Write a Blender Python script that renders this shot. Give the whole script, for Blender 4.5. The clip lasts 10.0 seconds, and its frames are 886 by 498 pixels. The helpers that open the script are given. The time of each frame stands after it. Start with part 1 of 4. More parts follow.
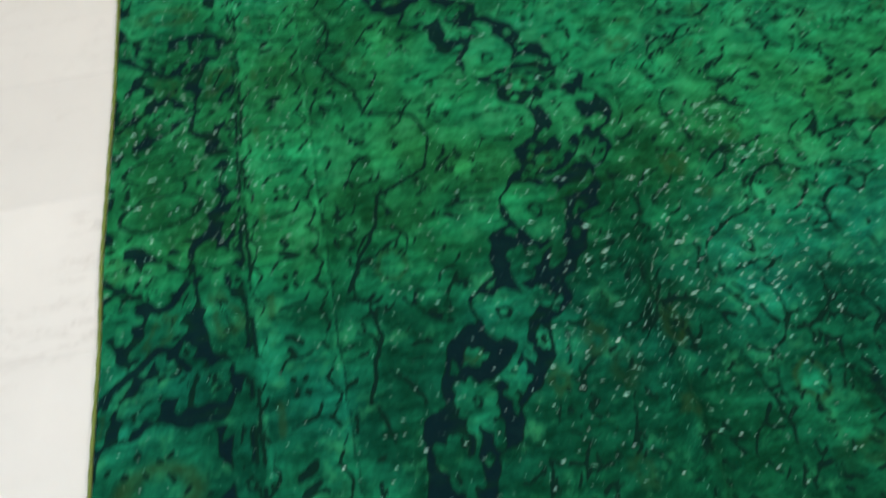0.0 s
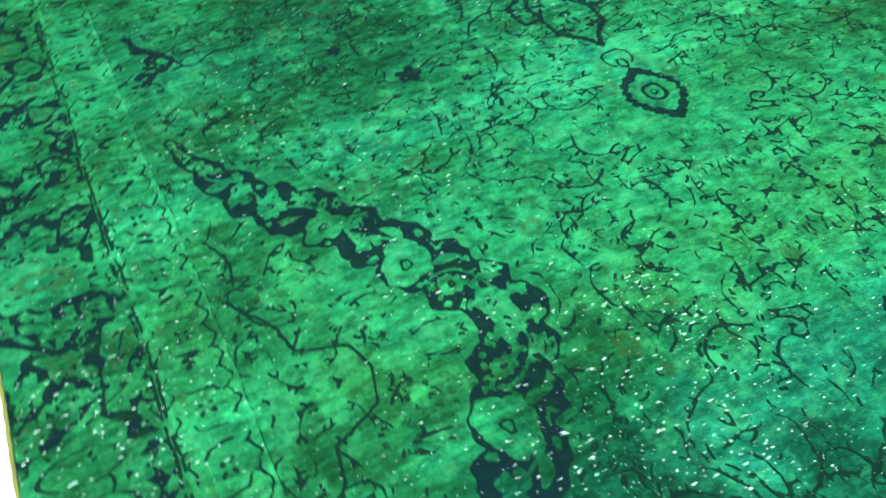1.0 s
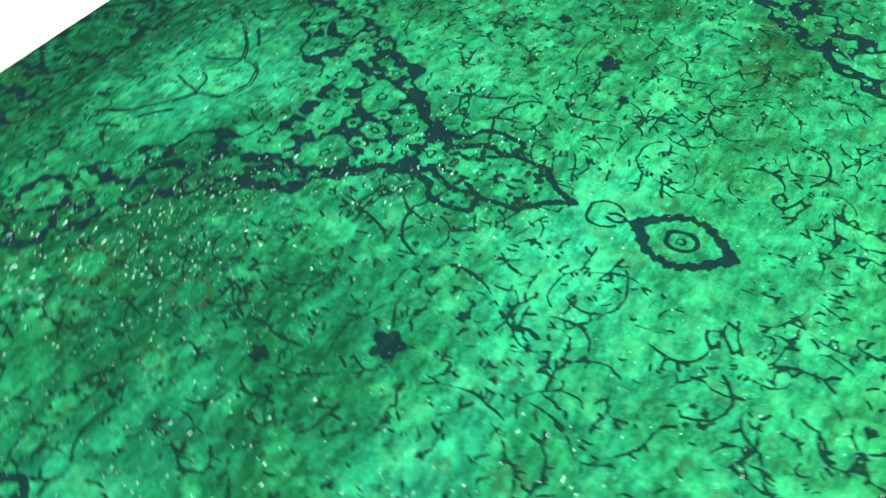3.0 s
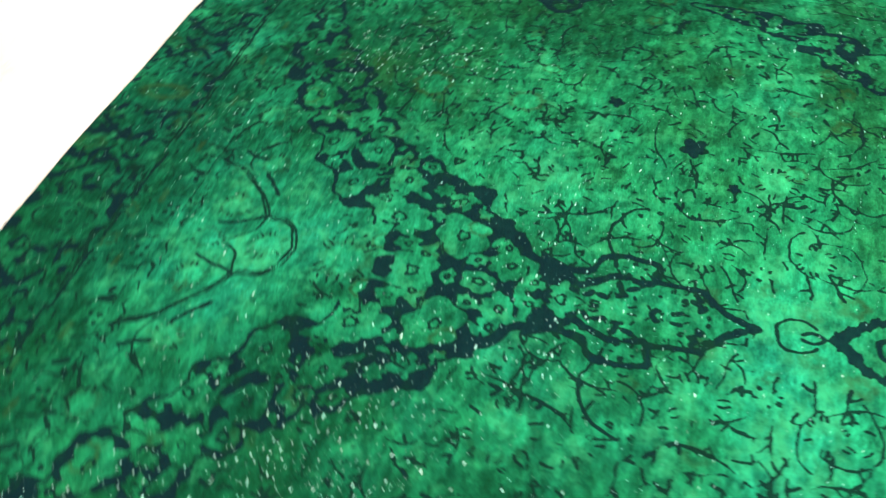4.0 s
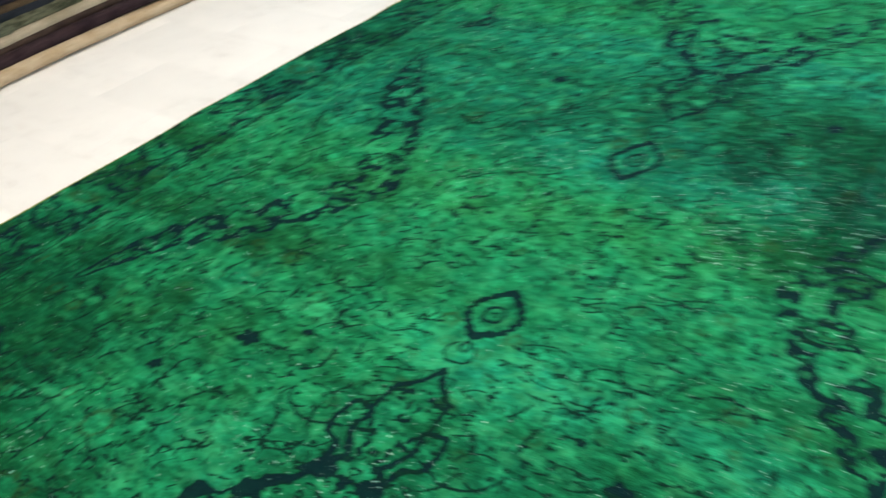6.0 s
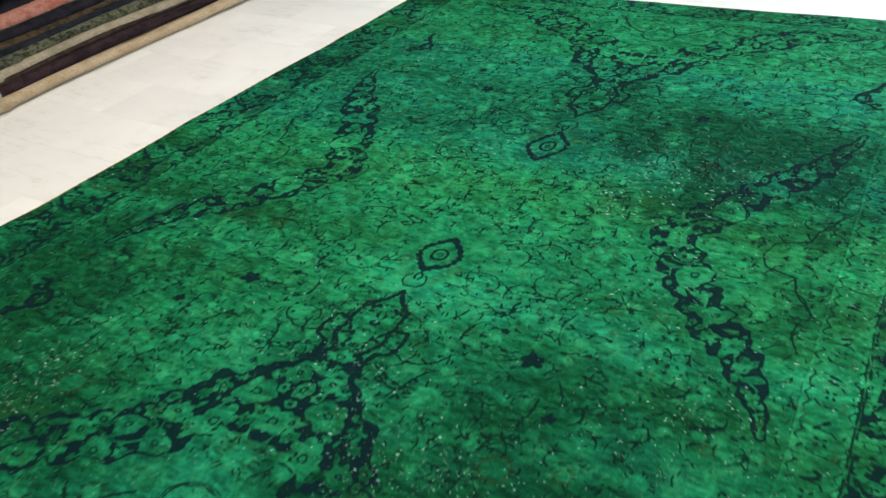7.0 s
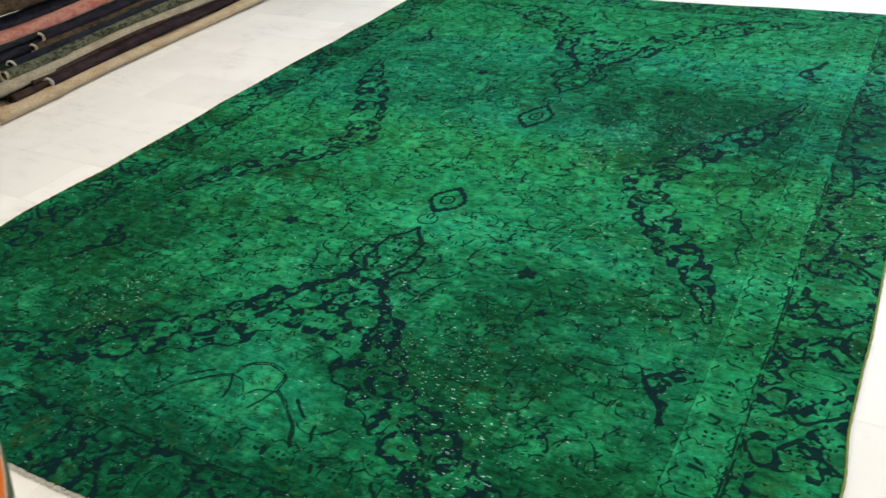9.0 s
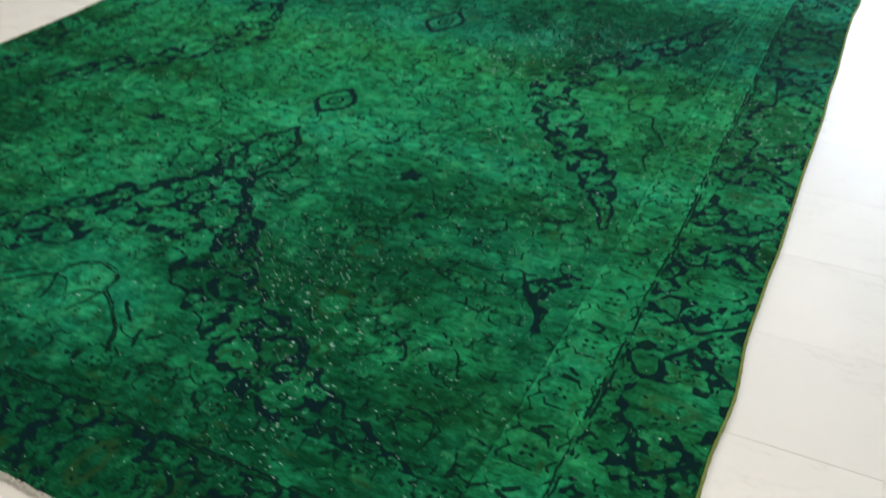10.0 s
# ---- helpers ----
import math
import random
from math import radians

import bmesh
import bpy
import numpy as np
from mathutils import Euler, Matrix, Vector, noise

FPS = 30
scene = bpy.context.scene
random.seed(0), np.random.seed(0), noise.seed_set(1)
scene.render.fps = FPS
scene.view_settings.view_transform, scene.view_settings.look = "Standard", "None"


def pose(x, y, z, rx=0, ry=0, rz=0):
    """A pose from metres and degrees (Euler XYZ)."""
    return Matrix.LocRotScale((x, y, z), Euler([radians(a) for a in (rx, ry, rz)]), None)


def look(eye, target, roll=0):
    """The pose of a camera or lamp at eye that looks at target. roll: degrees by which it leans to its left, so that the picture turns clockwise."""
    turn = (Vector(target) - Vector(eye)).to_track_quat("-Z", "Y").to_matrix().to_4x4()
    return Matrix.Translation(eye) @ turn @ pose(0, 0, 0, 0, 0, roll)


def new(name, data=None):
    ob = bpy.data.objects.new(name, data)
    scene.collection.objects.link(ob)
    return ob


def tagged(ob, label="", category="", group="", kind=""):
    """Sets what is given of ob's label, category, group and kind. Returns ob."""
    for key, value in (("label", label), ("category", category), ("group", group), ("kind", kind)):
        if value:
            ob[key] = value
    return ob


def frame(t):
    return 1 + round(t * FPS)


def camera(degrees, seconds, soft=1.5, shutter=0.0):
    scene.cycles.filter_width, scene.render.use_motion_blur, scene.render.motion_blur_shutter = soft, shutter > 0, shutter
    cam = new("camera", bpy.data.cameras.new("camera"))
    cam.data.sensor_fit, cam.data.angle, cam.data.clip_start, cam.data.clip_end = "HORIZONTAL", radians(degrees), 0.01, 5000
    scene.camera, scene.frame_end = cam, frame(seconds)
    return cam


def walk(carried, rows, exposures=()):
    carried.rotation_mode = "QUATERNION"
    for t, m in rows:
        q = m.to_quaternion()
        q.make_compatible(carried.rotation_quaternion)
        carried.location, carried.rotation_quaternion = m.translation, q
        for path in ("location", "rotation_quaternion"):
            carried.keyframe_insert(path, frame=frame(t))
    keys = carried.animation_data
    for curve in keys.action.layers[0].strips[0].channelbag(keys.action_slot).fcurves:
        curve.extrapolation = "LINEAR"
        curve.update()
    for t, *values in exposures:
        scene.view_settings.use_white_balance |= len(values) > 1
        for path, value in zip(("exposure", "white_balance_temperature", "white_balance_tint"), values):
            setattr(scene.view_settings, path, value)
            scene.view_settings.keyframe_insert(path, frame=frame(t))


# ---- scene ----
cam = camera(53.2, 10.0, 1.5, 0.5)
PATH = [
    (0, (0.925, 1.174, 1.072), (0.781, -0.032, -0.518), -4.9),
    (0.3, (0.928, 1.137, 1.106), (0.653, -0.148, -0.418), -3.4),
    (0.5, (0.951, 1.093, 1.106), (0.588, -0.192, -0.383), -2.9),
    (0.7, (0.983, 1.029, 1.11), (0.535, -0.247, -0.351), -2.7),
    (1, (1.04, 0.934, 1.134), (0.474, -0.326, -0.312), -3.0),
    (1.2, (1.064, 0.888, 1.143), (0.437, -0.366, -0.312), -3.6),
    (1.5, (1.068, 0.792, 1.12), (0.399, -0.418, -0.326), -4.4),
    (1.7, (1.068, 0.689, 1.092), (0.373, -0.494, -0.366), -4.8),
    (2, (1.039, 0.502, 1.081), (0.288, -0.628, -0.388), -4.4),
    (2.2, (1.026, 0.399, 1.067), (0.2, -0.693, -0.391), -3.6),
    (3.3, (1.089, -0.184, 1.082), (-0.125, -0.878, -0.348), -6.3),
    (3.5, (1.041, -0.329, 1.05), (-0.192, -0.98, -0.383), -7.8),
    (3.7, (0.999, -0.474, 1.025), (-0.279, -0.995, -0.377), -3.8),
    (4, (0.945, -0.638, 1.059), (-0.402, -1.073, -0.354), -3.8),
    (4.2, (0.916, -0.756, 1.051), (-0.467, -1.015, -0.339), -4.3),
    (4.5, (0.88, -0.935, 1.068), (-0.558, -0.929, -0.323), -1.3),
    (4.7, (0.862, -1.031, 1.081), (-0.608, -0.885, -0.32), -1.6),
    (5, (0.751, -1.171, 1.038), (-0.659, -0.86, -0.346), -2.3),
    (5.5, (0.64, -1.295, 1.132), (-0.644, -0.589, -0.23), -3.2),
    (6, (0.779, -1.514, 1.222), (-0.175, -0.181, 0.072), -4.2),
    (6.2, (0.852, -1.615, 1.262), (-0.01, -0.209, 0.132), -3.7),
    (7.3, (1.156, -2.233, 1.379), (0.28, -0.785, 0.314), -3.6),
    (7.5, (1.182, -2.354, 1.395), (0.306, -0.918, 0.313), -3.7),
    (8, (1.235, -2.52, 1.435), (0.358, -1.105, 0.326), -3.5),
    (8.3, (1.266, -2.559, 1.453), (0.387, -1.14, 0.352), -4.1),
    (8.5, (1.28, -2.562, 1.466), (0.403, -1.134, 0.373), -4.4),
    (9, (1.305, -2.551, 1.431), (0.448, -1.078, 0.384), -3.9),
    (9.3, (1.339, -2.497, 1.359), (0.516, -0.98, 0.332), -2.6),
    (9.5, (1.369, -2.453, 1.286), (0.595, -0.919, 0.264), -1.4),
    (9.7, (1.393, -2.408, 1.217), (0.64, -0.883, 0.168), -1.1),
    (10, (1.411, -2.331, 1.14), (0.665, -0.855, 0.016), -0.8),
]
EXPOSURES = [(0, -0.64), (0.3, -0.53), (0.5, -0.30), (1, 0.68), (1.5, 0.85), (2.0, 1.08), (3.3, 1.06), (4.0, 0.63), (4.5, 0.70), (5.0, 0.92), (5.5, 0.52), (6.0, -0.05), (7.3, -0.25), (9.0, -0.26), (10, -0.60)]
walk(cam, [(t, look(eye, target, roll)) for t, eye, target, roll in PATH], EXPOSURES)

# ---------------------------------------------------------------- light
FLOOR = -0.010          # the rug's pile lies at height 0
CEIL = 2.85

world = bpy.data.worlds.new("world")
scene.world = world
world.use_nodes = True
_bg = world.node_tree.nodes["Background"]
_sky = world.node_tree.nodes.new("ShaderNodeTexSky")
_sky.sky_type = "NISHITA"
_sky.sun_disc = False
_sky.sun_elevation, _sky.sun_rotation = radians(40), radians(160)
world.node_tree.links.new(_sky.outputs[0], _bg.inputs[0])
_bg.inputs[1].default_value = 0.12


def area_lamp(name, m, w, h, watts, colour):
    data = bpy.data.lights.new(name, "AREA")
    data.shape, data.size, data.size_y, data.energy, data.color = "RECTANGLE", w, h, watts, colour
    ob = new(name, data)
    ob.matrix_world = m
    return ob


WINDOW = (1.2, 3.9, 0.25, 2.35)      # x0, x1, z0, z1 in the north wall
NORTH = 5.2
area_lamp("window_light", pose((WINDOW[0] + WINDOW[1]) / 2, NORTH + 0.02, 1.3, -90, 0, 0), 2.6, 2.0, 230, (0.56, 0.77, 1.0))
LAMPS = [(-1.2, -2.2), (1.4, -2.2), (-1.2, 0.6), (1.4, 0.6), (-1.2, 3.2), (1.4, 3.2)]
for lx, ly in LAMPS:
    area_lamp("ceiling_lamp", pose(lx, ly, CEIL - 0.035), 0.55, 0.55, 38 if ly < 2 else 20, (1.0, 0.90, 0.79) if ly < 2 else (0.90, 0.95, 1.0))


# ---------------------------------------------------------------- materials
def material(name):
    m = bpy.data.materials.new(name)
    m.use_nodes = True
    return m, m.node_tree.nodes, m.node_tree.links, m.node_tree.nodes["Principled BSDF"]


def node(nodes, kind, **values):
    n = nodes.new(kind)
    for key, value in values.items():
        n.inputs[key.replace("_", " ")].default_value = value
    return n


def mix(nodes, links, fac, a, b, blend="MIX"):
    n = nodes.new("ShaderNodeMix")
    n.data_type, n.blend_type = "RGBA", blend
    for socket, value in ((n.inputs[0], fac), (n.inputs[6], a), (n.inputs[7], b)):
        if isinstance(value, (int, float)):
            socket.default_value = value
        elif isinstance(value, tuple):
            socket.default_value = (*value, 1.0)
        else:
            links.new(value, socket)
    return n.outputs[2]


def math_node(nodes, links, op, a, b=0.0, clamp=False):
    n = nodes.new("ShaderNodeMath")
    n.operation, n.use_clamp = op, clamp
    for socket, value in ((n.inputs[0], a), (n.inputs[1], b)):
        if isinstance(value, (int, float)):
            socket.default_value = value
        else:
            links.new(value, socket)
    return n.outputs[0]


def ramp(nodes, links, fac, lo, hi):
    n = nodes.new("ShaderNodeMapRange")
    n.inputs[1].default_value, n.inputs[2].default_value = lo, hi
    links.new(fac, n.inputs[0])
    return n.outputs[0]


def mapped(nodes, links, scale):
    coord = nodes.new("ShaderNodeTexCoord")
    mp = nodes.new("ShaderNodeMapping")
    mp.inputs["Scale"].default_value = scale
    links.new(coord.outputs["Object"], mp.inputs["Vector"])
    return mp.outputs["Vector"]


def noise_tex(nodes, links, vec, scale, detail=3.0, rough=0.55):
    n = node(nodes, "ShaderNodeTexNoise", Scale=scale, Detail=detail, Roughness=rough)
    links.new(vec, n.inputs["Vector"])
    return n.outputs["Fac"]


def bump(nodes, links, bsdf, height, strength, distance):
    b = node(nodes, "ShaderNodeBump", Strength=strength, Distance=distance)
    links.new(height, b.inputs["Height"])
    links.new(b.outputs[0], bsdf.inputs["Normal"])


def rug_material():
    m, nodes, links, bsdf = material("overdyed_wool")
    att = nodes.new("ShaderNodeAttribute")
    att.attribute_name = "pattern"
    sep = nodes.new("ShaderNodeSeparateColor")
    links.new(att.outputs["Color"], sep.inputs[0])
    dark, brown, tone, wear = sep.outputs[0], sep.outputs[1], sep.outputs[2], att.outputs["Alpha"]
    att2 = nodes.new("ShaderNodeAttribute")
    att2.attribute_name = "dye"
    hue = att2.outputs["Fac"]
    vec = mapped(nodes, links, (1, 1, 1))
    cloud = noise_tex(nodes, links, vec, 9.0, 5.0, 0.6)
    mott = noise_tex(nodes, links, vec, 45.0, 4.0, 0.65)
    knots = noise_tex(nodes, links, mapped(nodes, links, (0.45, 1.5, 1)), 260.0, 2.0, 0.6)
    wash = noise_tex(nodes, links, vec, 15.0, 4.0, 0.55)
    hue2 = math_node(nodes, links, "ADD", hue, math_node(nodes, links, "MULTIPLY", math_node(nodes, links, "SUBTRACT", cloud, 0.5), 0.6), True)
    yellow, emerald, teal = (0.028, 0.225, 0.052), (0.011, 0.205, 0.076), (0.007, 0.165, 0.096)
    green = mix(nodes, links, ramp(nodes, links, hue2, 0.0, 0.5), yellow, emerald)
    green = mix(nodes, links, ramp(nodes, links, hue2, 0.5, 1.0), green, teal)
    dabs = noise_tex(nodes, links, mapped(nodes, links, (1.0, 1.3, 1)), 105.0, 3.0, 0.6)
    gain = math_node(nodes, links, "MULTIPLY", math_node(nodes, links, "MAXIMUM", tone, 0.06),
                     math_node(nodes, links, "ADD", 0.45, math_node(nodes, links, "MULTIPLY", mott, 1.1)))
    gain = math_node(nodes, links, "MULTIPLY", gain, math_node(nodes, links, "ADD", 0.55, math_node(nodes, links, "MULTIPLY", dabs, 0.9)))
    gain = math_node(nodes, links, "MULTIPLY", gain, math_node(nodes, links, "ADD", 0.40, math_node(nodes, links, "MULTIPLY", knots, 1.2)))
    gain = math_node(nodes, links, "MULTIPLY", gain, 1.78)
    flake = noise_tex(nodes, links, mapped(nodes, links, (0.50, 1.25, 1)), 46.0, 4.0, 0.6)
    flake2 = noise_tex(nodes, links, mapped(nodes, links, (0.55, 1.1, 1.7)), 24.0, 3.0, 0.5)
    gain = math_node(nodes, links, "MULTIPLY", gain, math_node(nodes, links, "ADD", 0.70, math_node(nodes, links, "MULTIPLY", ramp(nodes, links, flake, 0.42, 0.56), 0.46)))
    gain = math_node(nodes, links, "MULTIPLY", gain, math_node(nodes, links, "ADD", 0.80, math_node(nodes, links, "MULTIPLY", ramp(nodes, links, flake2, 0.44, 0.58), 0.34)))
    shade = nodes.new("ShaderNodeCombineColor")
    for i in range(3):
        links.new(gain, shade.inputs[i])
    col = mix(nodes, links, 1.0, green, shade.outputs[0], "MULTIPLY")
    light = ramp(nodes, links, math_node(nodes, links, "MULTIPLY", wash, math_node(nodes, links, "ADD", mott, math_node(nodes, links, "MULTIPLY", tone, 0.5))), 0.36, 0.58)
    col = mix(nodes, links, math_node(nodes, links, "MULTIPLY", light, 0.55), col, (0.040, 0.330, 0.130))
    col = mix(nodes, links, math_node(nodes, links, "MULTIPLY", brown, 0.7), col, (0.022, 0.052, 0.013))
    edge = math_node(nodes, links, "ADD", dark, math_node(nodes, links, "MULTIPLY", math_node(nodes, links, "SUBTRACT", knots, 0.5), 0.36))
    col = mix(nodes, links, math_node(nodes, links, "MULTIPLY", ramp(nodes, links, edge, 0.38, 0.53), 0.95), col, mix(nodes, links, ramp(nodes, links, dark, 0.70, 0.95), (0.0030, 0.0190, 0.0125), (0.0028, 0.0125, 0.0175)))
    # bare foundation threads where the pile is worn through
    cell = node(nodes, "ShaderNodeTexVoronoi", Scale=140.0)
    links.new(mapped(nodes, links, (0.52, 1.10, 1)), cell.inputs["Vector"])
    pick = nodes.new("ShaderNodeSeparateColor")
    links.new(cell.outputs["Color"], pick.inputs[0])
    patch = noise_tex(nodes, links, vec, 6.0, 4.0, 0.6)
    want = math_node(nodes, links, "ADD", math_node(nodes, links, "MULTIPLY", wear, 0.65), math_node(nodes, links, "MULTIPLY", math_node(nodes, links, "SUBTRACT", patch, 0.13), 0.9))
    on = ramp(nodes, links, math_node(nodes, links, "ADD", pick.outputs[0], want), 0.82, 0.86)
    size = math_node(nodes, links, "ADD", 0.035, math_node(nodes, links, "MULTIPLY", math_node(nodes, links, "POWER", pick.outputs[1], 2.5), 0.085))
    dot = math_node(nodes, links, "MULTIPLY", math_node(nodes, links, "SUBTRACT", size, cell.outputs["Distance"]), 30.0, True)
    thread = math_node(nodes, links, "MULTIPLY", on, dot)
    weave = noise_tex(nodes, links, mapped(nodes, links, (0.3, 1.0, 1)), 240.0, 1.0, 0.4)
    bare = ramp(nodes, links, math_node(nodes, links, "ADD", weave, math_node(nodes, links, "MULTIPLY", wear, 0.26)), 0.76, 0.84)
    thread = math_node(nodes, links, "MAXIMUM", thread, bare)
    pale_thread = mix(nodes, links, pick.outputs[2], (0.26, 0.70, 0.53), (0.62, 0.88, 0.77))
    col = mix(nodes, links, math_node(nodes, links, "MULTIPLY", thread, 0.95), col, pale_thread)
    links.new(col, bsdf.inputs["Base Color"])
    bsdf.inputs["Roughness"].default_value = 0.92
    bsdf.inputs["Specular IOR Level"].default_value = 0.03
    rows = node(nodes, "ShaderNodeTexWave", Scale=55.0, Distortion=1.5, Detail=1.0)
    rows.bands_direction = "Y"
    links.new(vec, rows.inputs["Vector"])
    h = math_node(nodes, links, "ADD", math_node(nodes, links, "MULTIPLY", rows.outputs["Fac"], 0.10), math_node(nodes, links, "ADD", knots, mott))
    bump(nodes, links, bsdf, h, 0.55, 0.004)
    return m


def textile(name, a, b, scale=14.0, stripe=False):
    m, nodes, links, bsdf = material(name)
    vec = mapped(nodes, links, (1, 0.7, 1))
    big = noise_tex(nodes, links, vec, scale, 5.0, 0.65)
    fine = noise_tex(nodes, links, vec, 130.0, 2.0, 0.6)
    v = node(nodes, "ShaderNodeTexVoronoi", Scale=scale * 2.0)
    links.new(vec, v.inputs["Vector"])
    fac = ramp(nodes, links, math_node(nodes, links, "ADD", big, math_node(nodes, links, "MULTIPLY", v.outputs["Distance"], 0.35)), 0.52, 0.74)
    col = mix(nodes, links, fac, a, b)
    col = mix(nodes, links, ramp(nodes, links, fine, 0.25, 0.95), col, tuple(c * 0.5 for c in a))
    links.new(col, bsdf.inputs["Base Color"])
    bsdf.inputs["Roughness"].default_value = 0.95
    bsdf.inputs["Specular IOR Level"].default_value = 0.1
    bump(nodes, links, bsdf, math_node(nodes, links, "ADD", fine, big), 0.5, 0.004)
    return m


def marble():
    m, nodes, links, bsdf = material("pale_marble")
    info = nodes.new("ShaderNodeObjectInfo")
    coord = nodes.new("ShaderNodeNewGeometry")
    off = nodes.new("ShaderNodeVectorMath")
    off.operation = "ADD"
    links.new(coord.outputs["Position"], off.inputs[0])
    rnd = nodes.new("ShaderNodeCombineXYZ")
    links.new(math_node(nodes, links, "MULTIPLY", info.outputs["Random"], 37.0), rnd.inputs[2])
    links.new(rnd.outputs[0], off.inputs[1])
    vec = off.outputs[0]
    cloud = noise_tex(nodes, links, vec, 3.2, 6.0, 0.62)
    st = nodes.new("ShaderNodeMapping")
    st.inputs["Scale"].default_value = (1.2, 5.0, 1.0)
    st.inputs["Rotation"].default_value = (0, 0, 0.25)
    links.new(vec, st.inputs["Vector"])
    vein = noise_tex(nodes, links, st.outputs[0], 2.4, 7.0, 0.68)
    line = ramp(nodes, links, math_node(nodes, links, "ABSOLUTE", math_node(nodes, links, "SUBTRACT", vein, 0.5)), 0.018, 0.0)
    gate = ramp(nodes, links, cloud, 0.46, 0.62)
    col = mix(nodes, links, ramp(nodes, links, cloud, 0.3, 0.75), (0.83, 0.80, 0.755), (0.73, 0.705, 0.67))
    col = mix(nodes, links, math_node(nodes, links, "MULTIPLY", info.outputs["Random"], 0.5), col, (0.64, 0.62, 0.585))
    col = mix(nodes, links, math_node(nodes, links, "MULTIPLY", math_node(nodes, links, "MULTIPLY", line, gate), 0.5), col, (0.46, 0.42, 0.37))
    links.new(col, bsdf.inputs["Base Color"])
    links.new(math_node(nodes, links, "ADD", 0.24, math_node(nodes, links, "MULTIPLY", cloud, 0.18)), bsdf.inputs["Roughness"])
    bsdf.inputs["Specular IOR Level"].default_value = 0.4
    bump(nodes, links, bsdf, cloud, 0.05, 0.003)
    return m


def plain(name, colour, rough, spread=0.12, scale=30.0, metal=0.0, bumpy=0.1):
    m, nodes, links, bsdf = material(name)
    vec = mapped(nodes, links, (1, 1, 1))
    n = noise_tex(nodes, links, vec, scale, 5.0, 0.6)
    col = mix(nodes, links, n, tuple(c * (1 - spread) for c in colour), tuple(min(1, c * (1 + spread)) for c in colour))
    links.new(col, bsdf.inputs["Base Color"])
    bsdf.inputs["Roughness"].default_value = rough
    bsdf.inputs["Metallic"].default_value = metal
    bump(nodes, links, bsdf, n, bumpy, 0.002)
    return m


def veneer(name, a, b, stretch, rough=0.3):
    m, nodes, links, bsdf = material(name)
    grain = noise_tex(nodes, links, mapped(nodes, links, stretch), 6.0, 6.0, 0.65)
    fine = noise_tex(nodes, links, mapped(nodes, links, tuple(s * 6 for s in stretch)), 9.0, 3.0, 0.6)
    f = math_node(nodes, links, "ADD", math_node(nodes, links, "MULTIPLY", grain, 0.7), math_node(nodes, links, "MULTIPLY", fine, 0.3))
    links.new(mix(nodes, links, ramp(nodes, links, f, 0.34, 0.64), a, b), bsdf.inputs["Base Color"])
    bsdf.inputs["Roughness"].default_value = rough
    bsdf.inputs["Specular IOR Level"].default_value = 0.15
    bump(nodes, links, bsdf, fine, 0.06, 0.001)
    return m


def glow(name, colour, strength):
    m, nodes, links, bsdf = material(name)
    bsdf.inputs["Emission Color"].default_value = (*colour, 1)
    bsdf.inputs["Emission Strength"].default_value = strength
    return m


RUG = rug_material()
MARBLE = marble()
GROUT = plain("grout", (0.66, 0.63, 0.58), 0.9)
PLASTER = plain("plaster", (0.72, 0.69, 0.64), 0.85, 0.05, 6.0)
WHITE = plain("ceiling_paint", (0.80, 0.79, 0.77), 0.9, 0.03, 5.0)
SELVEDGE = plain("selvedge_wool", (0.15, 0.20, 0.04), 0.95, 0.5, 160.0, 0.0, 0.6)
FRINGE = plain("cotton_fringe", (0.60, 0.59, 0.53), 0.95, 0.35, 120.0, 0.0, 0.4)


# ---------------------------------------------------------------- building
def link_mesh(name, bm, mat, smooth=True):
    me = bpy.data.meshes.new(name)
    bm.to_mesh(me)
    bm.free()
    me.materials.append(mat)
    if smooth:
        me.shade_smooth()
    return new(name, me)


def part(name, bm, mat, parent, label="", smooth=True):
    ob = link_mesh(name, bm, mat, smooth)
    ob.parent = parent
    return tagged(ob, label)


def box_bm(x0, x1, y0, y1, z0, z1, bevel=0.0):
    bm = bmesh.new()
    bmesh.ops.create_cube(bm, size=1.0)
    for v in bm.verts:
        v.co = Vector((x0 + (v.co.x + 0.5) * (x1 - x0), y0 + (v.co.y + 0.5) * (y1 - y0), z0 + (v.co.z + 0.5) * (z1 - z0)))
    if bevel:
        bmesh.ops.bevel(bm, geom=bm.edges[:], offset=bevel, segments=2, affect="EDGES")
    return bm


WEST, EAST, SOUTH = -3.6, 4.3, -5.0
floor = tagged(link_mesh("floor", box_bm(WEST, EAST, SOUTH, NORTH, FLOOR - 0.12, FLOOR - 0.0009), GROUT, False),
               "pale polished marble tile floor", "floor", kind="structure")
tagged(link_mesh("ceiling", box_bm(WEST, EAST, SOUTH, NORTH, CEIL, CEIL + 0.15), WHITE, False), "plain white painted ceiling", "ceiling", kind="structure")
for nm, dims in (("wall_west", (WEST - 0.2, WEST, SOUTH, NORTH)), ("wall_east", (EAST, EAST + 0.2, SOUTH, NORTH)),
                 ("wall_south", (WEST - 0.2, EAST + 0.2, SOUTH - 0.2, SOUTH))):
    tagged(link_mesh(nm, box_bm(*dims, FLOOR - 0.12, CEIL + 0.15), PLASTER, False), "plain pale plastered wall", "wall", kind="structure")
bm = bmesh.new()
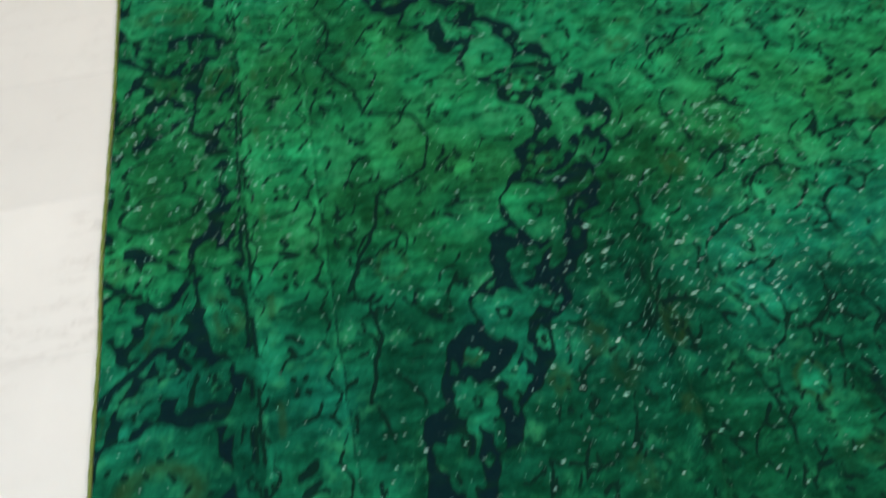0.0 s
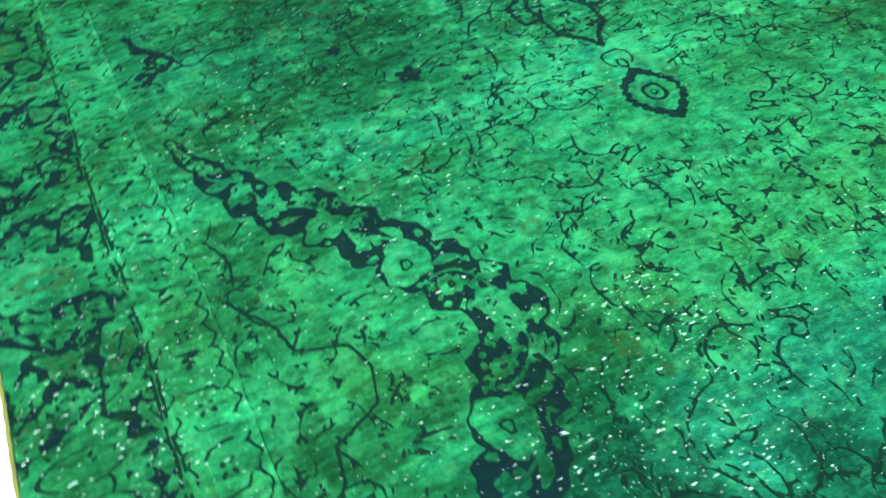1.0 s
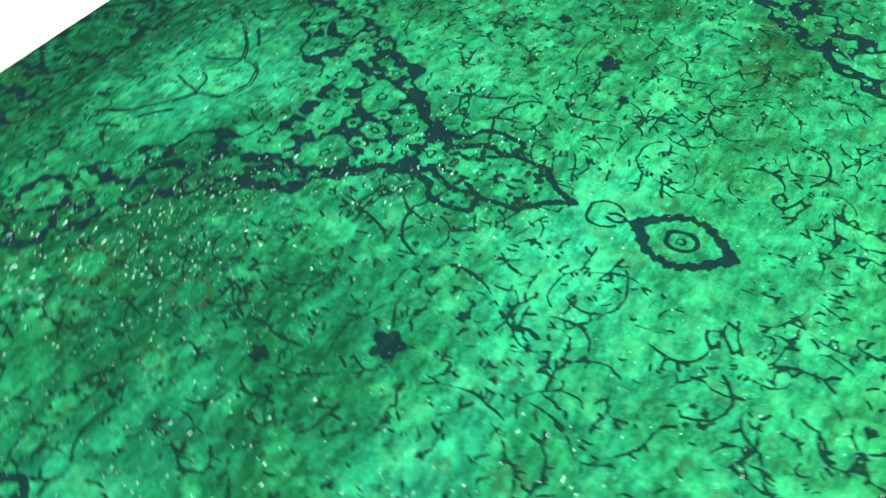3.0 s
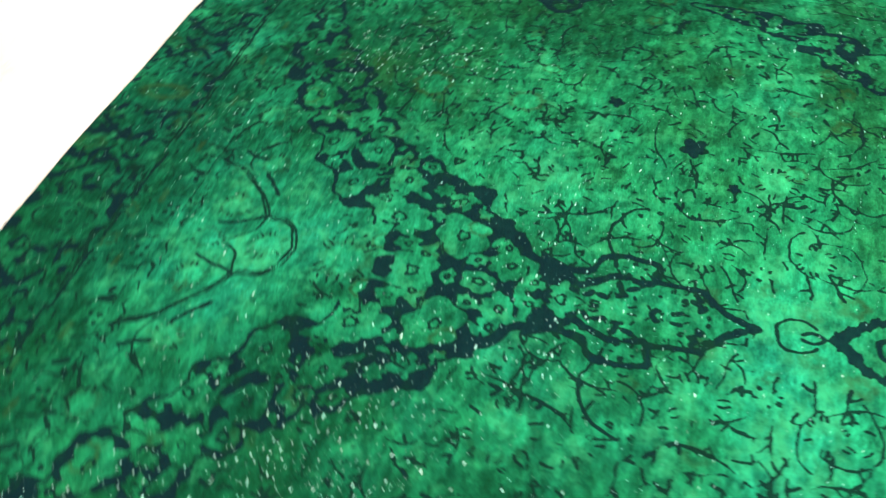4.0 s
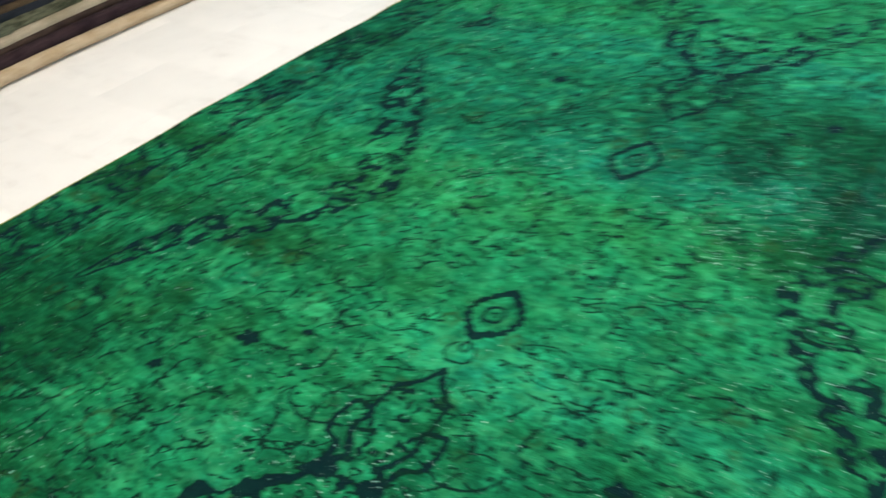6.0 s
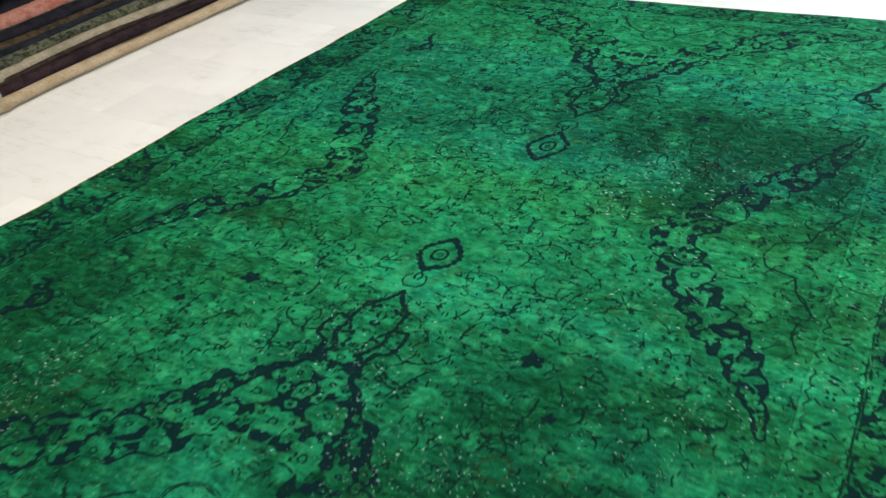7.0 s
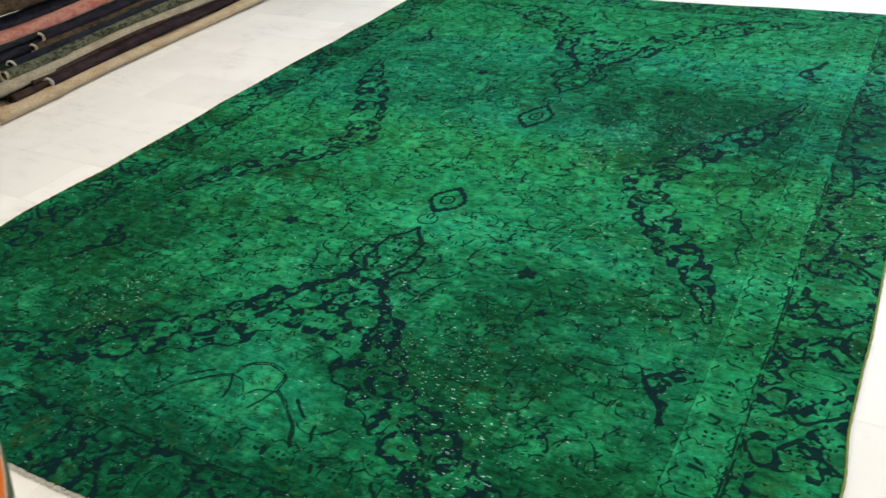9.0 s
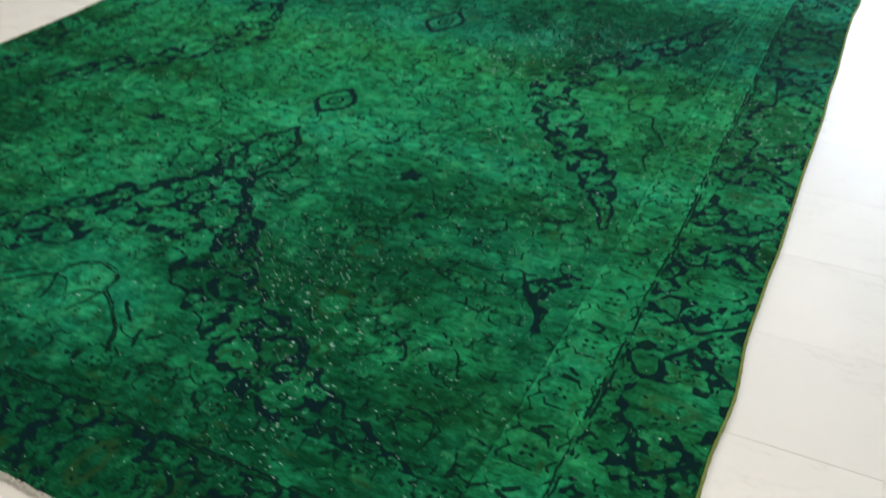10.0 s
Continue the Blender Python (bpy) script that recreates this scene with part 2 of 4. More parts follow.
for dims in ((WEST - 0.2, WINDOW[0], FLOOR - 0.12, CEIL + 0.15), (WINDOW[1], EAST + 0.2, FLOOR - 0.12, CEIL + 0.15),
             (WINDOW[0], WINDOW[1], FLOOR - 0.12, WINDOW[2]), (WINDOW[0], WINDOW[1], WINDOW[3], CEIL + 0.15)):
    piece = box_bm(dims[0], dims[1], NORTH, NORTH + 0.2, dims[2], dims[3])
    tmp = bpy.data.meshes.new("tmp")
    piece.to_mesh(tmp)
    piece.free()
    bm.from_mesh(tmp)
    bpy.data.meshes.remove(tmp)
tagged(link_mesh("wall_north", bm, PLASTER, False), "plain pale plastered wall with a window opening", "wall", kind="structure")
LAMP_FRAME = plain("lamp_frame", (0.75, 0.75, 0.74), 0.5)
LAMP_GLOW = glow("lamp_glow", (1.0, 0.94, 0.84), 2.5)
for lx, ly in LAMPS:
    fix = tagged(new("ceiling_light"), "square white recessed ceiling light panel", "ceiling light", "ceiling lights")
    fix.location = (lx, ly, CEIL)
    part("frame", box_bm(-0.31, 0.31, -0.31, 0.31, -0.012, -0.001, 0.003), LAMP_FRAME, fix, smooth=False)
    part("diffuser", box_bm(-0.28, 0.28, -0.28, 0.28, -0.02, -0.0125), LAMP_GLOW, fix, smooth=False)


# ---------------------------------------------------------------- the green rug: its woven design
DU = 0.5 * 2.687 / 1.505            # metres for one unit of the design
HALF_U, HALF_V = 1.505, 2.07         # half width and half length of the design
STEP = 0.0021
QU, QV = np.meshgrid(np.arange(0, HALF_U + STEP, STEP), np.arange(0, HALF_V + STEP, STEP))
DARK, BROWN, PALE = np.zeros_like(QU), np.zeros_like(QU), np.zeros_like(QU)
rng = random.Random(7)


def window(u0, u1, v0, v1, pad):
    a, b = max(0, int((u0 - pad) / STEP)), min(QU.shape[1], int((u1 + pad) / STEP) + 2)
    c, d = max(0, int((v0 - pad) / STEP)), min(QU.shape[0], int((v1 + pad) / STEP) + 2)
    return (slice(c, max(c, d)), slice(a, max(a, b)))


def curve(pts, n=6):
    """A smooth line through the points."""
    p = [Vector((*q, 0)) for q in pts]
    p = [p[0] * 2 - p[1]] + p + [p[-1] * 2 - p[-2]]
    out = []
    for i in range(1, len(p) - 2):
        for k in range(n):
            t = k / n
            a, b, c, d = p[i - 1:i + 3]
            q = 0.5 * ((2 * b) + (c - a) * t + (2 * a - 5 * b + 4 * c - d) * t * t + (3 * b - a - 3 * c + d) * t ** 3)
            out.append((q.x, q.y))
    return out + [(p[-2].x, p[-2].y)]


def stroke(pts, w, val=1.0, layer=None, taper=False):
    layer = DARK if layer is None else layer
    n = len(pts) - 1
    for i in range(n):
        (ax, ay), (bx, by) = pts[i], pts[i + 1]
        ww = w * (0.35 + 0.65 * math.sin(math.pi * (i + 0.5) / n)) if taper else w
        s = window(min(ax, bx), max(ax, bx), min(ay, by), max(ay, by), ww + 0.006)
        U, V = QU[s], QV[s]
        if not U.size:
            continue
        dx, dy = bx - ax, by - ay
        t = np.clip(((U - ax) * dx + (V - ay) * dy) / (dx * dx + dy * dy + 1e-12), 0, 1)
        d = np.hypot(U - ax - t * dx, V - ay - t * dy)
        layer[s] = np.maximum(layer[s], val * np.clip((ww - d) / 0.004 + 0.5, 0, 1))


def bloom(u, v, r, petals=6, depth=0.18, rot=0.0, squash=1.0):
    """The window of a petalled shape and its distance: below 1 inside."""
    s = window(u - r * 1.4, u + r * 1.4, v - r * 1.4, v + r * 1.4, 0.004)
    U, V = QU[s] - u, (QV[s] - v) / squash
    th = np.arctan2(V, U) + rot
    return s, np.hypot(U, V) / (r * (1 - depth + depth * np.abs(np.cos(petals * th / 2)) * 2)), th


def inside(q, r, edge=0.004):
    return np.clip((1 - q) * r / edge + 0.5, 0, 1)


def light_flower(u, v, r, petals=6, eye=0.28, rot=0.0, squash=1.0):
    """A green flower reserved on the navy ground, with a dark eye."""
    s, q, th = bloom(u, v, r, petals, 0.13, rot, squash)
    q = q / (1 + 0.10 * np.cos(2 * th + rng.uniform(0, 6)) + 0.08 * np.cos(3 * th + rng.uniform(0, 6)) + 0.05 * np.cos(7 * th + rng.uniform(0, 6)))
    if not q.size:
        return
    DARK[s] = DARK[s] * (1 - inside(q, r))
    PALE[s] = np.maximum(PALE[s], rng.uniform(0.1, 1.0) * inside(q, r, 0.008))
    if eye:
        ring = np.clip(1.1 - np.abs(q - eye) * r / 0.0042, 0, 1)
        DARK[s] = np.maximum(DARK[s], ring)
        if r > 0.03:
            spoke = np.clip(1.2 - np.abs(np.sin(petals * (th + 0.2) / 2)) * q * r / 0.0026, 0, 1) * (q > eye * 1.5) * (q < 0.78)
            DARK[s] = np.maximum(DARK[s], 0.62 * spoke)


def leafy(u, v, r, cut=1.0):
    """A palmette or leaf of uneven outline reserved on the navy, with a few dark veins or an eye."""
    s = window(u - r * 1.6, u + r * 1.6, v - r * 1.6, v + r * 1.6, 0.004)
    a, sq = rng.uniform(0, 6.3), rng.uniform(0.68, 1.0)
    U, V = QU[s] - u, QV[s] - v
    if not U.size:
        return
    X, Y = (U * math.cos(a) + V * math.sin(a)) * sq, (V * math.cos(a) - U * math.sin(a)) / sq
    th = np.arctan2(Y, X)
    n = rng.choice((3, 4, 5, 6, 7))
    edge = 1 + 0.19 * np.cos(n * th + rng.uniform(0, 6)) + 0.10 * np.cos((n + 4) * th + rng.uniform(0, 6)) + 0.08 * np.cos(2 * th + rng.uniform(0, 6))
    q = np.hypot(X, Y) / (r * edge)
    m = inside(q, r)
    DARK[s] *= 1 - m * cut
    PALE[s] = np.maximum(PALE[s], rng.uniform(-0.2, 0.9) * inside(q, r, 0.008))
    kind = rng.random()
    if r > 0.011 and kind < 0.35:
        DARK[s] = np.maximum(DARK[s], 0.95 * np.clip(1 - np.abs(q - 0.3) * r / 0.0045, 0, 1))
    elif r > 0.011 and kind < 0.7:
        L = r * rng.uniform(0.4, 0.75)
        stroke([(u - L * math.cos(a), v - L * math.sin(a)), (u, v + 0.1 * r), (u + L * math.cos(a), v + L * math.sin(a))], 0.0026, 0.85, taper=True)
    if r > 0.022:
        for k in range(rng.randint(3, 6)):
            b, f = rng.uniform(0, 6.3), rng.uniform(0.45, 0.75) * r
            stroke([(u + f * math.cos(b), v + f * math.sin(b)), (u + (f + 0.006) * math.cos(b + 0.3), v + (f + 0.006) * math.sin(b + 0.3))], 0.0032, 0.85)
        if rng.random() < 0.25:
            BROWN[s] = np.maximum(BROWN[s], 0.7 * np.clip(1 - np.abs(q - 0.5) / 0.2, 0, 1))


def daisy(u, v, r, petals=8, val=0.85, brown=0.0, rot=0.0):
    """A field flower: a pale head with a few short dark or brown petals round it."""
    s, q, th = bloom(u, v, r * 0.86, petals, 0.07, rot)
    if not q.size:
        return
    DARK[s] = DARK[s] * (1 - inside(q * 0.8, r))
    PALE[s] = np.maximum(PALE[s], 0.9 * inside(q, r, 0.008))
    if brown:
        BROWN[s] = np.maximum(BROWN[s], brown * np.clip(1.3 - np.abs(q - 1.15) / 0.22, 0, 1))
    n = max(5, petals - 2)
    for k in range(n):
        a = rot + 6.283 * k / n + rng.uniform(-0.15, 0.15)
        for g in ((-0.16, 0.16) if rng.random() < 0.6 else (0.0,)):
            f1 = rng.uniform(1.18, 1.42)
            stroke([(u + r * f * math.cos(a + g * h), v + r * f * math.sin(a + g * h)) for f, h in ((0.92, 1.0), (0.5 * (0.92 + f1), 1.1), (f1, 0.6))], rng.uniform(0.0026, 0.0040), val, taper=True)
    for k in range(rng.randint(2, 5)):
        a, f = rng.uniform(0, 6.3), rng.uniform(0.1, 0.6) * r
        stroke([(u + f * math.cos(a), v + f * math.sin(a)), (u + f * math.cos(a) + 0.002, v + f * math.sin(a))], 0.0022, 0.5)


def ring(u, v, r, w, val=0.9, a0=0.0, a1=6.3, squash=1.0, layer=None):
    n, p, e = 22, rng.uniform(0, 6), 0.09 if r > 0.03 else 0.0
    arc = [a0 + (a1 - a0) * k / n for k in range(n + 1)]
    stroke([(u + r * (1 + e * math.sin(2 * a + p)) * math.cos(a), v + r * (1 + e * math.sin(2 * a + p)) * squash * math.sin(a)) for a in arc], w, val, layer)


rims = []


def band(pts, half, lobes, depth=0.22):
    """A navy band with scalloped edges along a line: half is its half width at each point."""
    line = curve(pts, 8)
    ws = np.interp(np.linspace(0, 1, len(line)), np.linspace(0, 1, len(half)), half)
    pad = max(half) * 1.35
    us, vs = [p[0] for p in line], [p[1] for p in line]
    s = window(min(us), max(us), min(vs), max(vs), pad)
    U, V = QU[s], QV[s]
    best, arc, width = np.full(U.shape, 9.0), np.zeros(U.shape), np.full(U.shape, 0.01)
    side = np.zeros(U.shape)
    run = 0.0
    for i in range(len(line) - 1):
        (ax, ay), (bx, by) = line[i], line[i + 1]
        dx, dy = bx - ax, by - ay
        L = math.hypot(dx, dy)
        t = np.clip(((U - ax) * dx + (V - ay) * dy) / (L * L), 0, 1)
        d = np.hypot(U - ax - t * dx, V - ay - t * dy)
        near = d < best
        best = np.where(near, d, best)
        arc = np.where(near, run + t * L, arc)
        side = np.where(near, np.sign((U - ax) * dy - (V - ay) * dx), side)
        width = np.where(near, ws[i] + (ws[i + 1] - ws[i]) * t, width)
        run += L
    edge = width * (1 - depth + 2 * depth * np.abs(np.sin(math.pi * lobes * (arc + 0.012 * np.sin(arc * 37 + 2 * side)) / run + 0.8 * side)) + 0.05 * np.sin(arc * 143 + side))
    fill = np.clip((edge - best) / 0.004 + 0.5, 0, 1)
    DARK[s] *= 1 - np.clip((edge + 0.016 - best) / 0.006 + 0.5, 0, 1)
    DARK[s] = np.maximum(DARK[s], fill)
    thick = 0.0086 + 0.0045 * np.sin(arc * 61 + side) * np.sin(arc * 23)
    rims.append((s, fill * np.clip((best - edge + thick) / 0.004 + 0.5, 0, 1)))
    return line, ws


def draw_rims():
    """The dark outlines of the bands, over their flowers."""
    for s, r in rims:
        DARK[s] = np.maximum(DARK[s], r)
    rims.clear()


def strew(line, ws, tries, r0, r1, taken=()):
    """Flowers and leaves packed along a navy band, each clear of the others."""
    taken = list(taken)
    for u, v, r in taken:
        light_flower(u, v, r * 1.06, rng.choice((5, 7, 8, 9)), 0.2, rng.uniform(0, 3), rng.uniform(0.85, 1.15))
    for k in range(tries):
        i = rng.randint(0, len(line) - 2)
        (ax, ay), (bx, by) = line[i], line[i + 1]
        L = math.hypot(bx - ax, by - ay) + 1e-9
        nx, ny = -(by - ay) / L, (bx - ax) / L
        r = (r1 + (r0 - r1) * (k / tries) ** 0.6) * rng.uniform(0.85, 1.15)
        room = ws[i] * 0.98 - 0.85 * r
        if room < 0:
            continue
        o = rng.uniform(-1, 1) * room
        f = rng.random()
        u, v = ax + (bx - ax) * f + nx * o, ay + (by - ay) * f + ny * o
        if any(math.hypot(u - p, v - q) < 0.95 * (r + t) + 0.0066 for p, q, t in taken):
            continue
        taken.append((u, v, r))
        if rng.random() < 0.25:
            light_flower(u, v, r, rng.choice((4, 5, 6, 7, 8)), 0.3 if r > 0.013 else 0, rng.uniform(0, 3), rng.uniform(0.75, 1.25))
        elif rng.random() < 0.8:
            leafy(u, v, r)
        else:
            a = rng.uniform(0, 6.3)
            carve(curve([(u - 1.1 * r * math.cos(a), v - 1.1 * r * math.sin(a)), (u + 0.4 * r * math.sin(a), v), (u + 1.1 * r * math.cos(a), v + 1.1 * r * math.sin(a))], 4), 0.5 * r)
    stem = [(p[0] + 0.35 * w * math.sin(i * 0.55), p[1] + 0.35 * w * math.cos(i * 0.55)) for i, (p, w) in enumerate(zip(line, ws))]
    carve(stem, 0.0036)
    draw_rims()


def carve(pts, w):
    """A green line or leaf through the navy."""
    n = len(pts) - 1
    for i in range(n):
        (ax, ay), (bx, by) = pts[i], pts[i + 1]
        ww = w * (0.3 + 0.7 * math.sin(math.pi * (i + 0.5) / n))
        s = window(min(ax, bx), max(ax, bx), min(ay, by), max(ay, by), ww + 0.005)
        U, V = QU[s], QV[s]
        if not U.size:
            continue
        dx, dy = bx - ax, by - ay
        t = np.clip(((U - ax) * dx + (V - ay) * dy) / (dx * dx + dy * dy + 1e-12), 0, 1)
        d = np.hypot(U - ax - t * dx, V - ay - t * dy)
        DARK[s] *= 1 - np.clip((ww - d) / 0.004 + 0.5, 0, 1)


def sprig(u, v, a, size, val):
    """A curved stem with a few short leaves."""
    bend = rng.uniform(-0.9, 0.9)
    pts = []
    for k in range(6):
        t = k / 5
        pts.append((u + size * t * math.cos(a + bend * t), v + size * t * math.sin(a + bend * t)))
    stroke(pts, 0.0031, val, taper=True)
    for k in range(rng.choice((0, 1, 2, 3))):
        p = pts[rng.randint(1, 5)]
        b = a + rng.choice((-1, 1)) * rng.uniform(0.5, 1.1)
        L = size * rng.uniform(0.15, 0.35)
        stroke([p, (p[0] + 0.5 * L * math.cos(b), p[1] + 0.5 * L * math.sin(b)), (p[0] + L * math.cos(b), p[1] + L * math.sin(b))], 0.0038, val, taper=True)


# the field's tendrils, leaves and small flowers
def crowded(u, v):
    """Near the lozenges and in the lobes of the end pieces, where the field is left plain."""
    return (u < 0.13 and 0.24 < v < 0.62) or (u < 0.26 and v > 1.42)


def scattered(n):
    """About n points spread evenly but loosely over a quarter of the field."""
    step = math.sqrt(1.10 * 1.72 / n)
    pts = []
    for i in range(int(1.10 / step) + 1):
        for j in range(int(1.72 / step) + 1):
            pts.append(((i + rng.uniform(0.02, 0.98)) * step, (j + rng.uniform(0.02, 0.98)) * step))
    return [p for p in pts if not crowded(*p)]


def leaf_pair(u, v, a, size, val):
    """Two short pointed leaves parting from the end of a stem."""
    for sg in (-1, 1):
        b = a + sg * rng.uniform(0.3, 0.7)
        stroke([(u, v), (u + 0.5 * size * math.cos(b + 0.15 * sg), v + 0.5 * size * math.sin(b + 0.15 * sg)), (u + size * math.cos(b), v + size * math.sin(b))], rng.uniform(0.0034, 0.0052), val, taper=True)


def tendril(u, v, a, size, val):
    """A curling stem with leaf pairs at its end and side."""
    turn = rng.choice((-1, 1)) * rng.uniform(0.6, 2.6)
    pts, x, y, n = [(u, v)], u, v, 9
    for k in range(n):
        a += turn / n * (0.6 + 0.8 * k / n)
        x, y = x + size / n * math.cos(a), y + size / n * math.sin(a)
        pts.append((x, y))
    stroke(pts, rng.uniform(0.0027, 0.0038), val, taper=True)
    leaf_pair(x, y, a, rng.uniform(0.012, 0.024), val)
    if size > 0.07:
        leaf_pair(*pts[4], a - 0.5 * turn + rng.choice((-0.9, 0.9)), rng.uniform(0.010, 0.020), val)


for u, v in scattered(300):
    sprig(u, v, rng.uniform(0, 6.3), rng.uniform(0.02, 0.08), rng.uniform(0.6, 0.9))
for u, v in scattered(170):
    tendril(u, v, rng.uniform(0, 6.3), rng.uniform(0.04, 0.15), rng.uniform(0.62, 0.92))
for u, v in scattered(640):
    a, L = rng.uniform(0, 6.3), rng.uniform(0.006, 0.022)
    stroke([(u, v), (u + 0.5 * L * math.cos(a + 0.2), v + 0.5 * L * math.sin(a + 0.2)), (u + L * math.cos(a), v + L * math.sin(a))], rng.uniform(0.0028, 0.0050), rng.uniform(0.55, 0.9), taper=True)
for k in range(46):
    u, v, r = rng.uniform(0.03, 1.08), rng.uniform(0.05, 1.7), rng.uniform(0.03, 0.075)
    a = rng.uniform(0, 6.3)
    if not crowded(u, v):
        ring(u, v, r, 0.0025, rng.uniform(0.5, 0.85), a, a + rng.uniform(1.8, 3.6))
for k in range(60):
    u, v = rng.uniform(0.03, 1.08), rng.uniform(0.05, 1.7)
    if crowded(u, v):
        continue
    daisy(u, v, rng.uniform(0.014, 0.026), rng.choice((5, 6, 7)), rng.uniform(0.55, 0.85), 0.8 if rng.random() < 0.25 else 0.0, rng.uniform(0, 3))
for k in range(30):
    s, q, th = bloom(rng.uniform(0.03, 1.08), rng.uniform(0.05, 1.7), rng.uniform(0.012, 0.03), 5, 0.2, rng.uniform(0, 3))
    BROWN[s] = np.maximum(BROWN[s], rng.uniform(0.3, 0.8) * np.clip(1.2 - np.abs(q - 0.6) / 0.35, 0, 1))
FLOWERS = [(0.17, 0.71, 0.040, 9), (0.397, 0.58, 0.034, 8), (0.295, 0.996, 0.050, 11), (0.193, 0.51, 0.030, 8), (0.563, 1.13, 0.036, 9),
           (0.72, 0.79, 0.034, 7), (0.38, 0.0, 0.044, 8), (0.22, 0.19, 0.028, 8), (0.60, 1.36, 0.042, 8), (0.86, 1.04, 0.030, 7)]
for u, v, r, n in FLOWERS:
    daisy(u, v, r, n, 0.85, 0.7 if v > 1.1 else 0.15)
    for sg in (-1, 1):
        a = rng.uniform(-0.5, 0.5) + (1.2 if u < 0.5 else 0.4) * sg + (1.57 if sg > 0 else -1.57)
        p, e = (u + 1.2 * r * math.cos(a), v + 1.2 * r * math.sin(a)), (u + 2.7 * r * math.cos(a + 0.3 * sg), v + 2.7 * r * math.sin(a + 0.3 * sg))
        stroke(curve([p, ((p[0] + e[0]) / 2 + 0.006, (p[1] + e[1]) / 2), e]), 0.0026, 0.8)
        leaf_pair(*e, a, 0.022, 0.85)
ring(0.854, 1.03, 0.062, 0.0040, 0.8, 0.4, 2.4)
ring(0.42, 0.40, 0.075, 0.003, 0.75, 1.4, 3.6)
ring(0.30, 0.27, 0.07, 0.0034, 0.8, 4.0, 6.2)
stroke(curve([(0.10, 0.86), (0.18, 0.89), (0.25, 0.86), (0.27, 0.82)]), 0.0036, 0.9)
stroke(curve([(0.40, 0.80), (0.47, 0.83), (0.55, 0.82)]), 0.003, 0.7)
for u, v, r in ((0.475, 0.745, 0.026), (0.60, 0.93, 0.016), (0.36, 0.66, 0.012)):
    s, q, th = bloom(u, v, r, 5, 0.25, 0.6)
    DARK[s] = np.maximum(DARK[s], inside(q, r))
# centre: a loose wheel of petals
for rad, n, L in ((0.045, 8, 0.016), (0.085, 13, 0.018), (0.125, 17, 0.020)):
    for k in range(n):
        a = 6.283 * k / n + rng.uniform(-0.1, 0.1)
        stroke([(rad * math.cos(a), rad * math.sin(a)), ((rad + L * 0.5) * math.cos(a + 0.05), (rad + L * 0.5) * math.sin(a + 0.05)), ((rad + L) * math.cos(a), (rad + L) * math.sin(a))], 0.0050, 0.66, taper=True)

# the lozenges on the long axis
s = window(0, 0.13, 0.2, 0.6, 0)
for out, val in ((0.079, 1.0), (0.062, 0.0)):
    k = np.abs(QV[s] - 0.39) / (out * (1.42 if val else 1.30))
    lim = out * np.clip(1 - k ** 1.7, 0, 1) + (0.0035 * np.sin(QV[s] * 260) + 0.002 * np.sin(QV[s] * 610)) * (k < 0.9)
    m_ = np.clip((lim - QU[s]) / 0.004 + 0.5, 0, 1) * (k < 1)
    DARK[s] = np.maximum(DARK[s], m_) if val else DARK[s] * (1 - m_)
ring(0, 0.39, 0.027, 0.0055, 0.95, squash=1.15)
ring(0, 0.39, 0.008, 0.004, 0.7)
stroke(curve([(0.0, 0.505), (0.012, 0.525), (0.006, 0.54)]), 0.004, 0.95)
ring(0.0, 0.545, 0.038, 0.0036, 0.9, -0.85, 3.2)

# side spandrels
line, ws = band([(0.615, 0.0), (0.66, 0.07), (0.71, 0.15), (0.775, 0.265), (0.86, 0.39), (0.95, 0.495), (1.01, 0.61), (1.07, 0.78)],
                [0.055, 0.072, 0.075, 0.070, 0.066, 0.062, 0.040, 0.012], 9, 0.17)
strew(line, ws, 800, 0.007, 0.028, ((0.755, 0.19, 0.050), (0.86, 0.36, 0.040), (0.648, 0.025, 0.032), (0.94, 0.47, 0.030), (0.70, 0.10, 0.022)))
for pts in ([(1.10, 0.27), (1.03, 0.155), (1.02, 0.10), (0.925, 0.06), (0.91, 0.0)], [(1.09, 0.44), (1.06, 0.36), (1.07, 0.30)]):
    stroke(pts, 0.0032, 0.85)
for u, v, r in ((0.92, 0.13, 0.026), (1.0, 0.03, 0.03), (0.86, 0.08, 0.02), (1.02, 0.24, 0.024), (0.97, 0.31, 0.02)):
    daisy(u, v, r, 7, 0.75, 0.5 if u > 1 else 0)

# end pieces: two wings and a pendant
s = window(0, 0.17, 0.94, 1.30, 0)
lim = np.interp(QV[s], [0.94, 1.0, 1.10, 1.20, 1.30], [0.075, 0.10, 0.15, 0.12, 0.02])
DARK[s] = np.maximum(DARK[s], np.clip((lim - QU[s]) / 0.004 + 0.5, 0, 1))
line, ws = band([(0.06, 1.15), (0.19, 1.25), (0.25, 1.36), (0.33, 1.44), (0.46, 1.52), (0.59, 1.61), (0.73, 1.68), (0.92, 1.725), (1.06, 1.75)],
                [0.11, 0.105, 0.092, 0.085, 0.085, 0.092, 0.070, 0.040, 0.008], 11, 0.18)
strew(line, ws, 1150, 0.007, 0.030, ((0.111, 1.157, 0.046), (0.137, 1.296, 0.050), (0.224, 1.42, 0.044), (0.342, 1.508, 0.040), (0.503, 1.602, 0.044), (0.671, 1.668, 0.040),
                                   (0.245, 1.305, 0.030), (0.335, 1.405, 0.034), (0.435, 1.475, 0.034), (0.575, 1.555, 0.036), (0.0, 1.225, 0.040), (0.055, 1.055, 0.030)))
light_flower(0.0, 1.225, 0.042, 4, 0.25, 0.78)
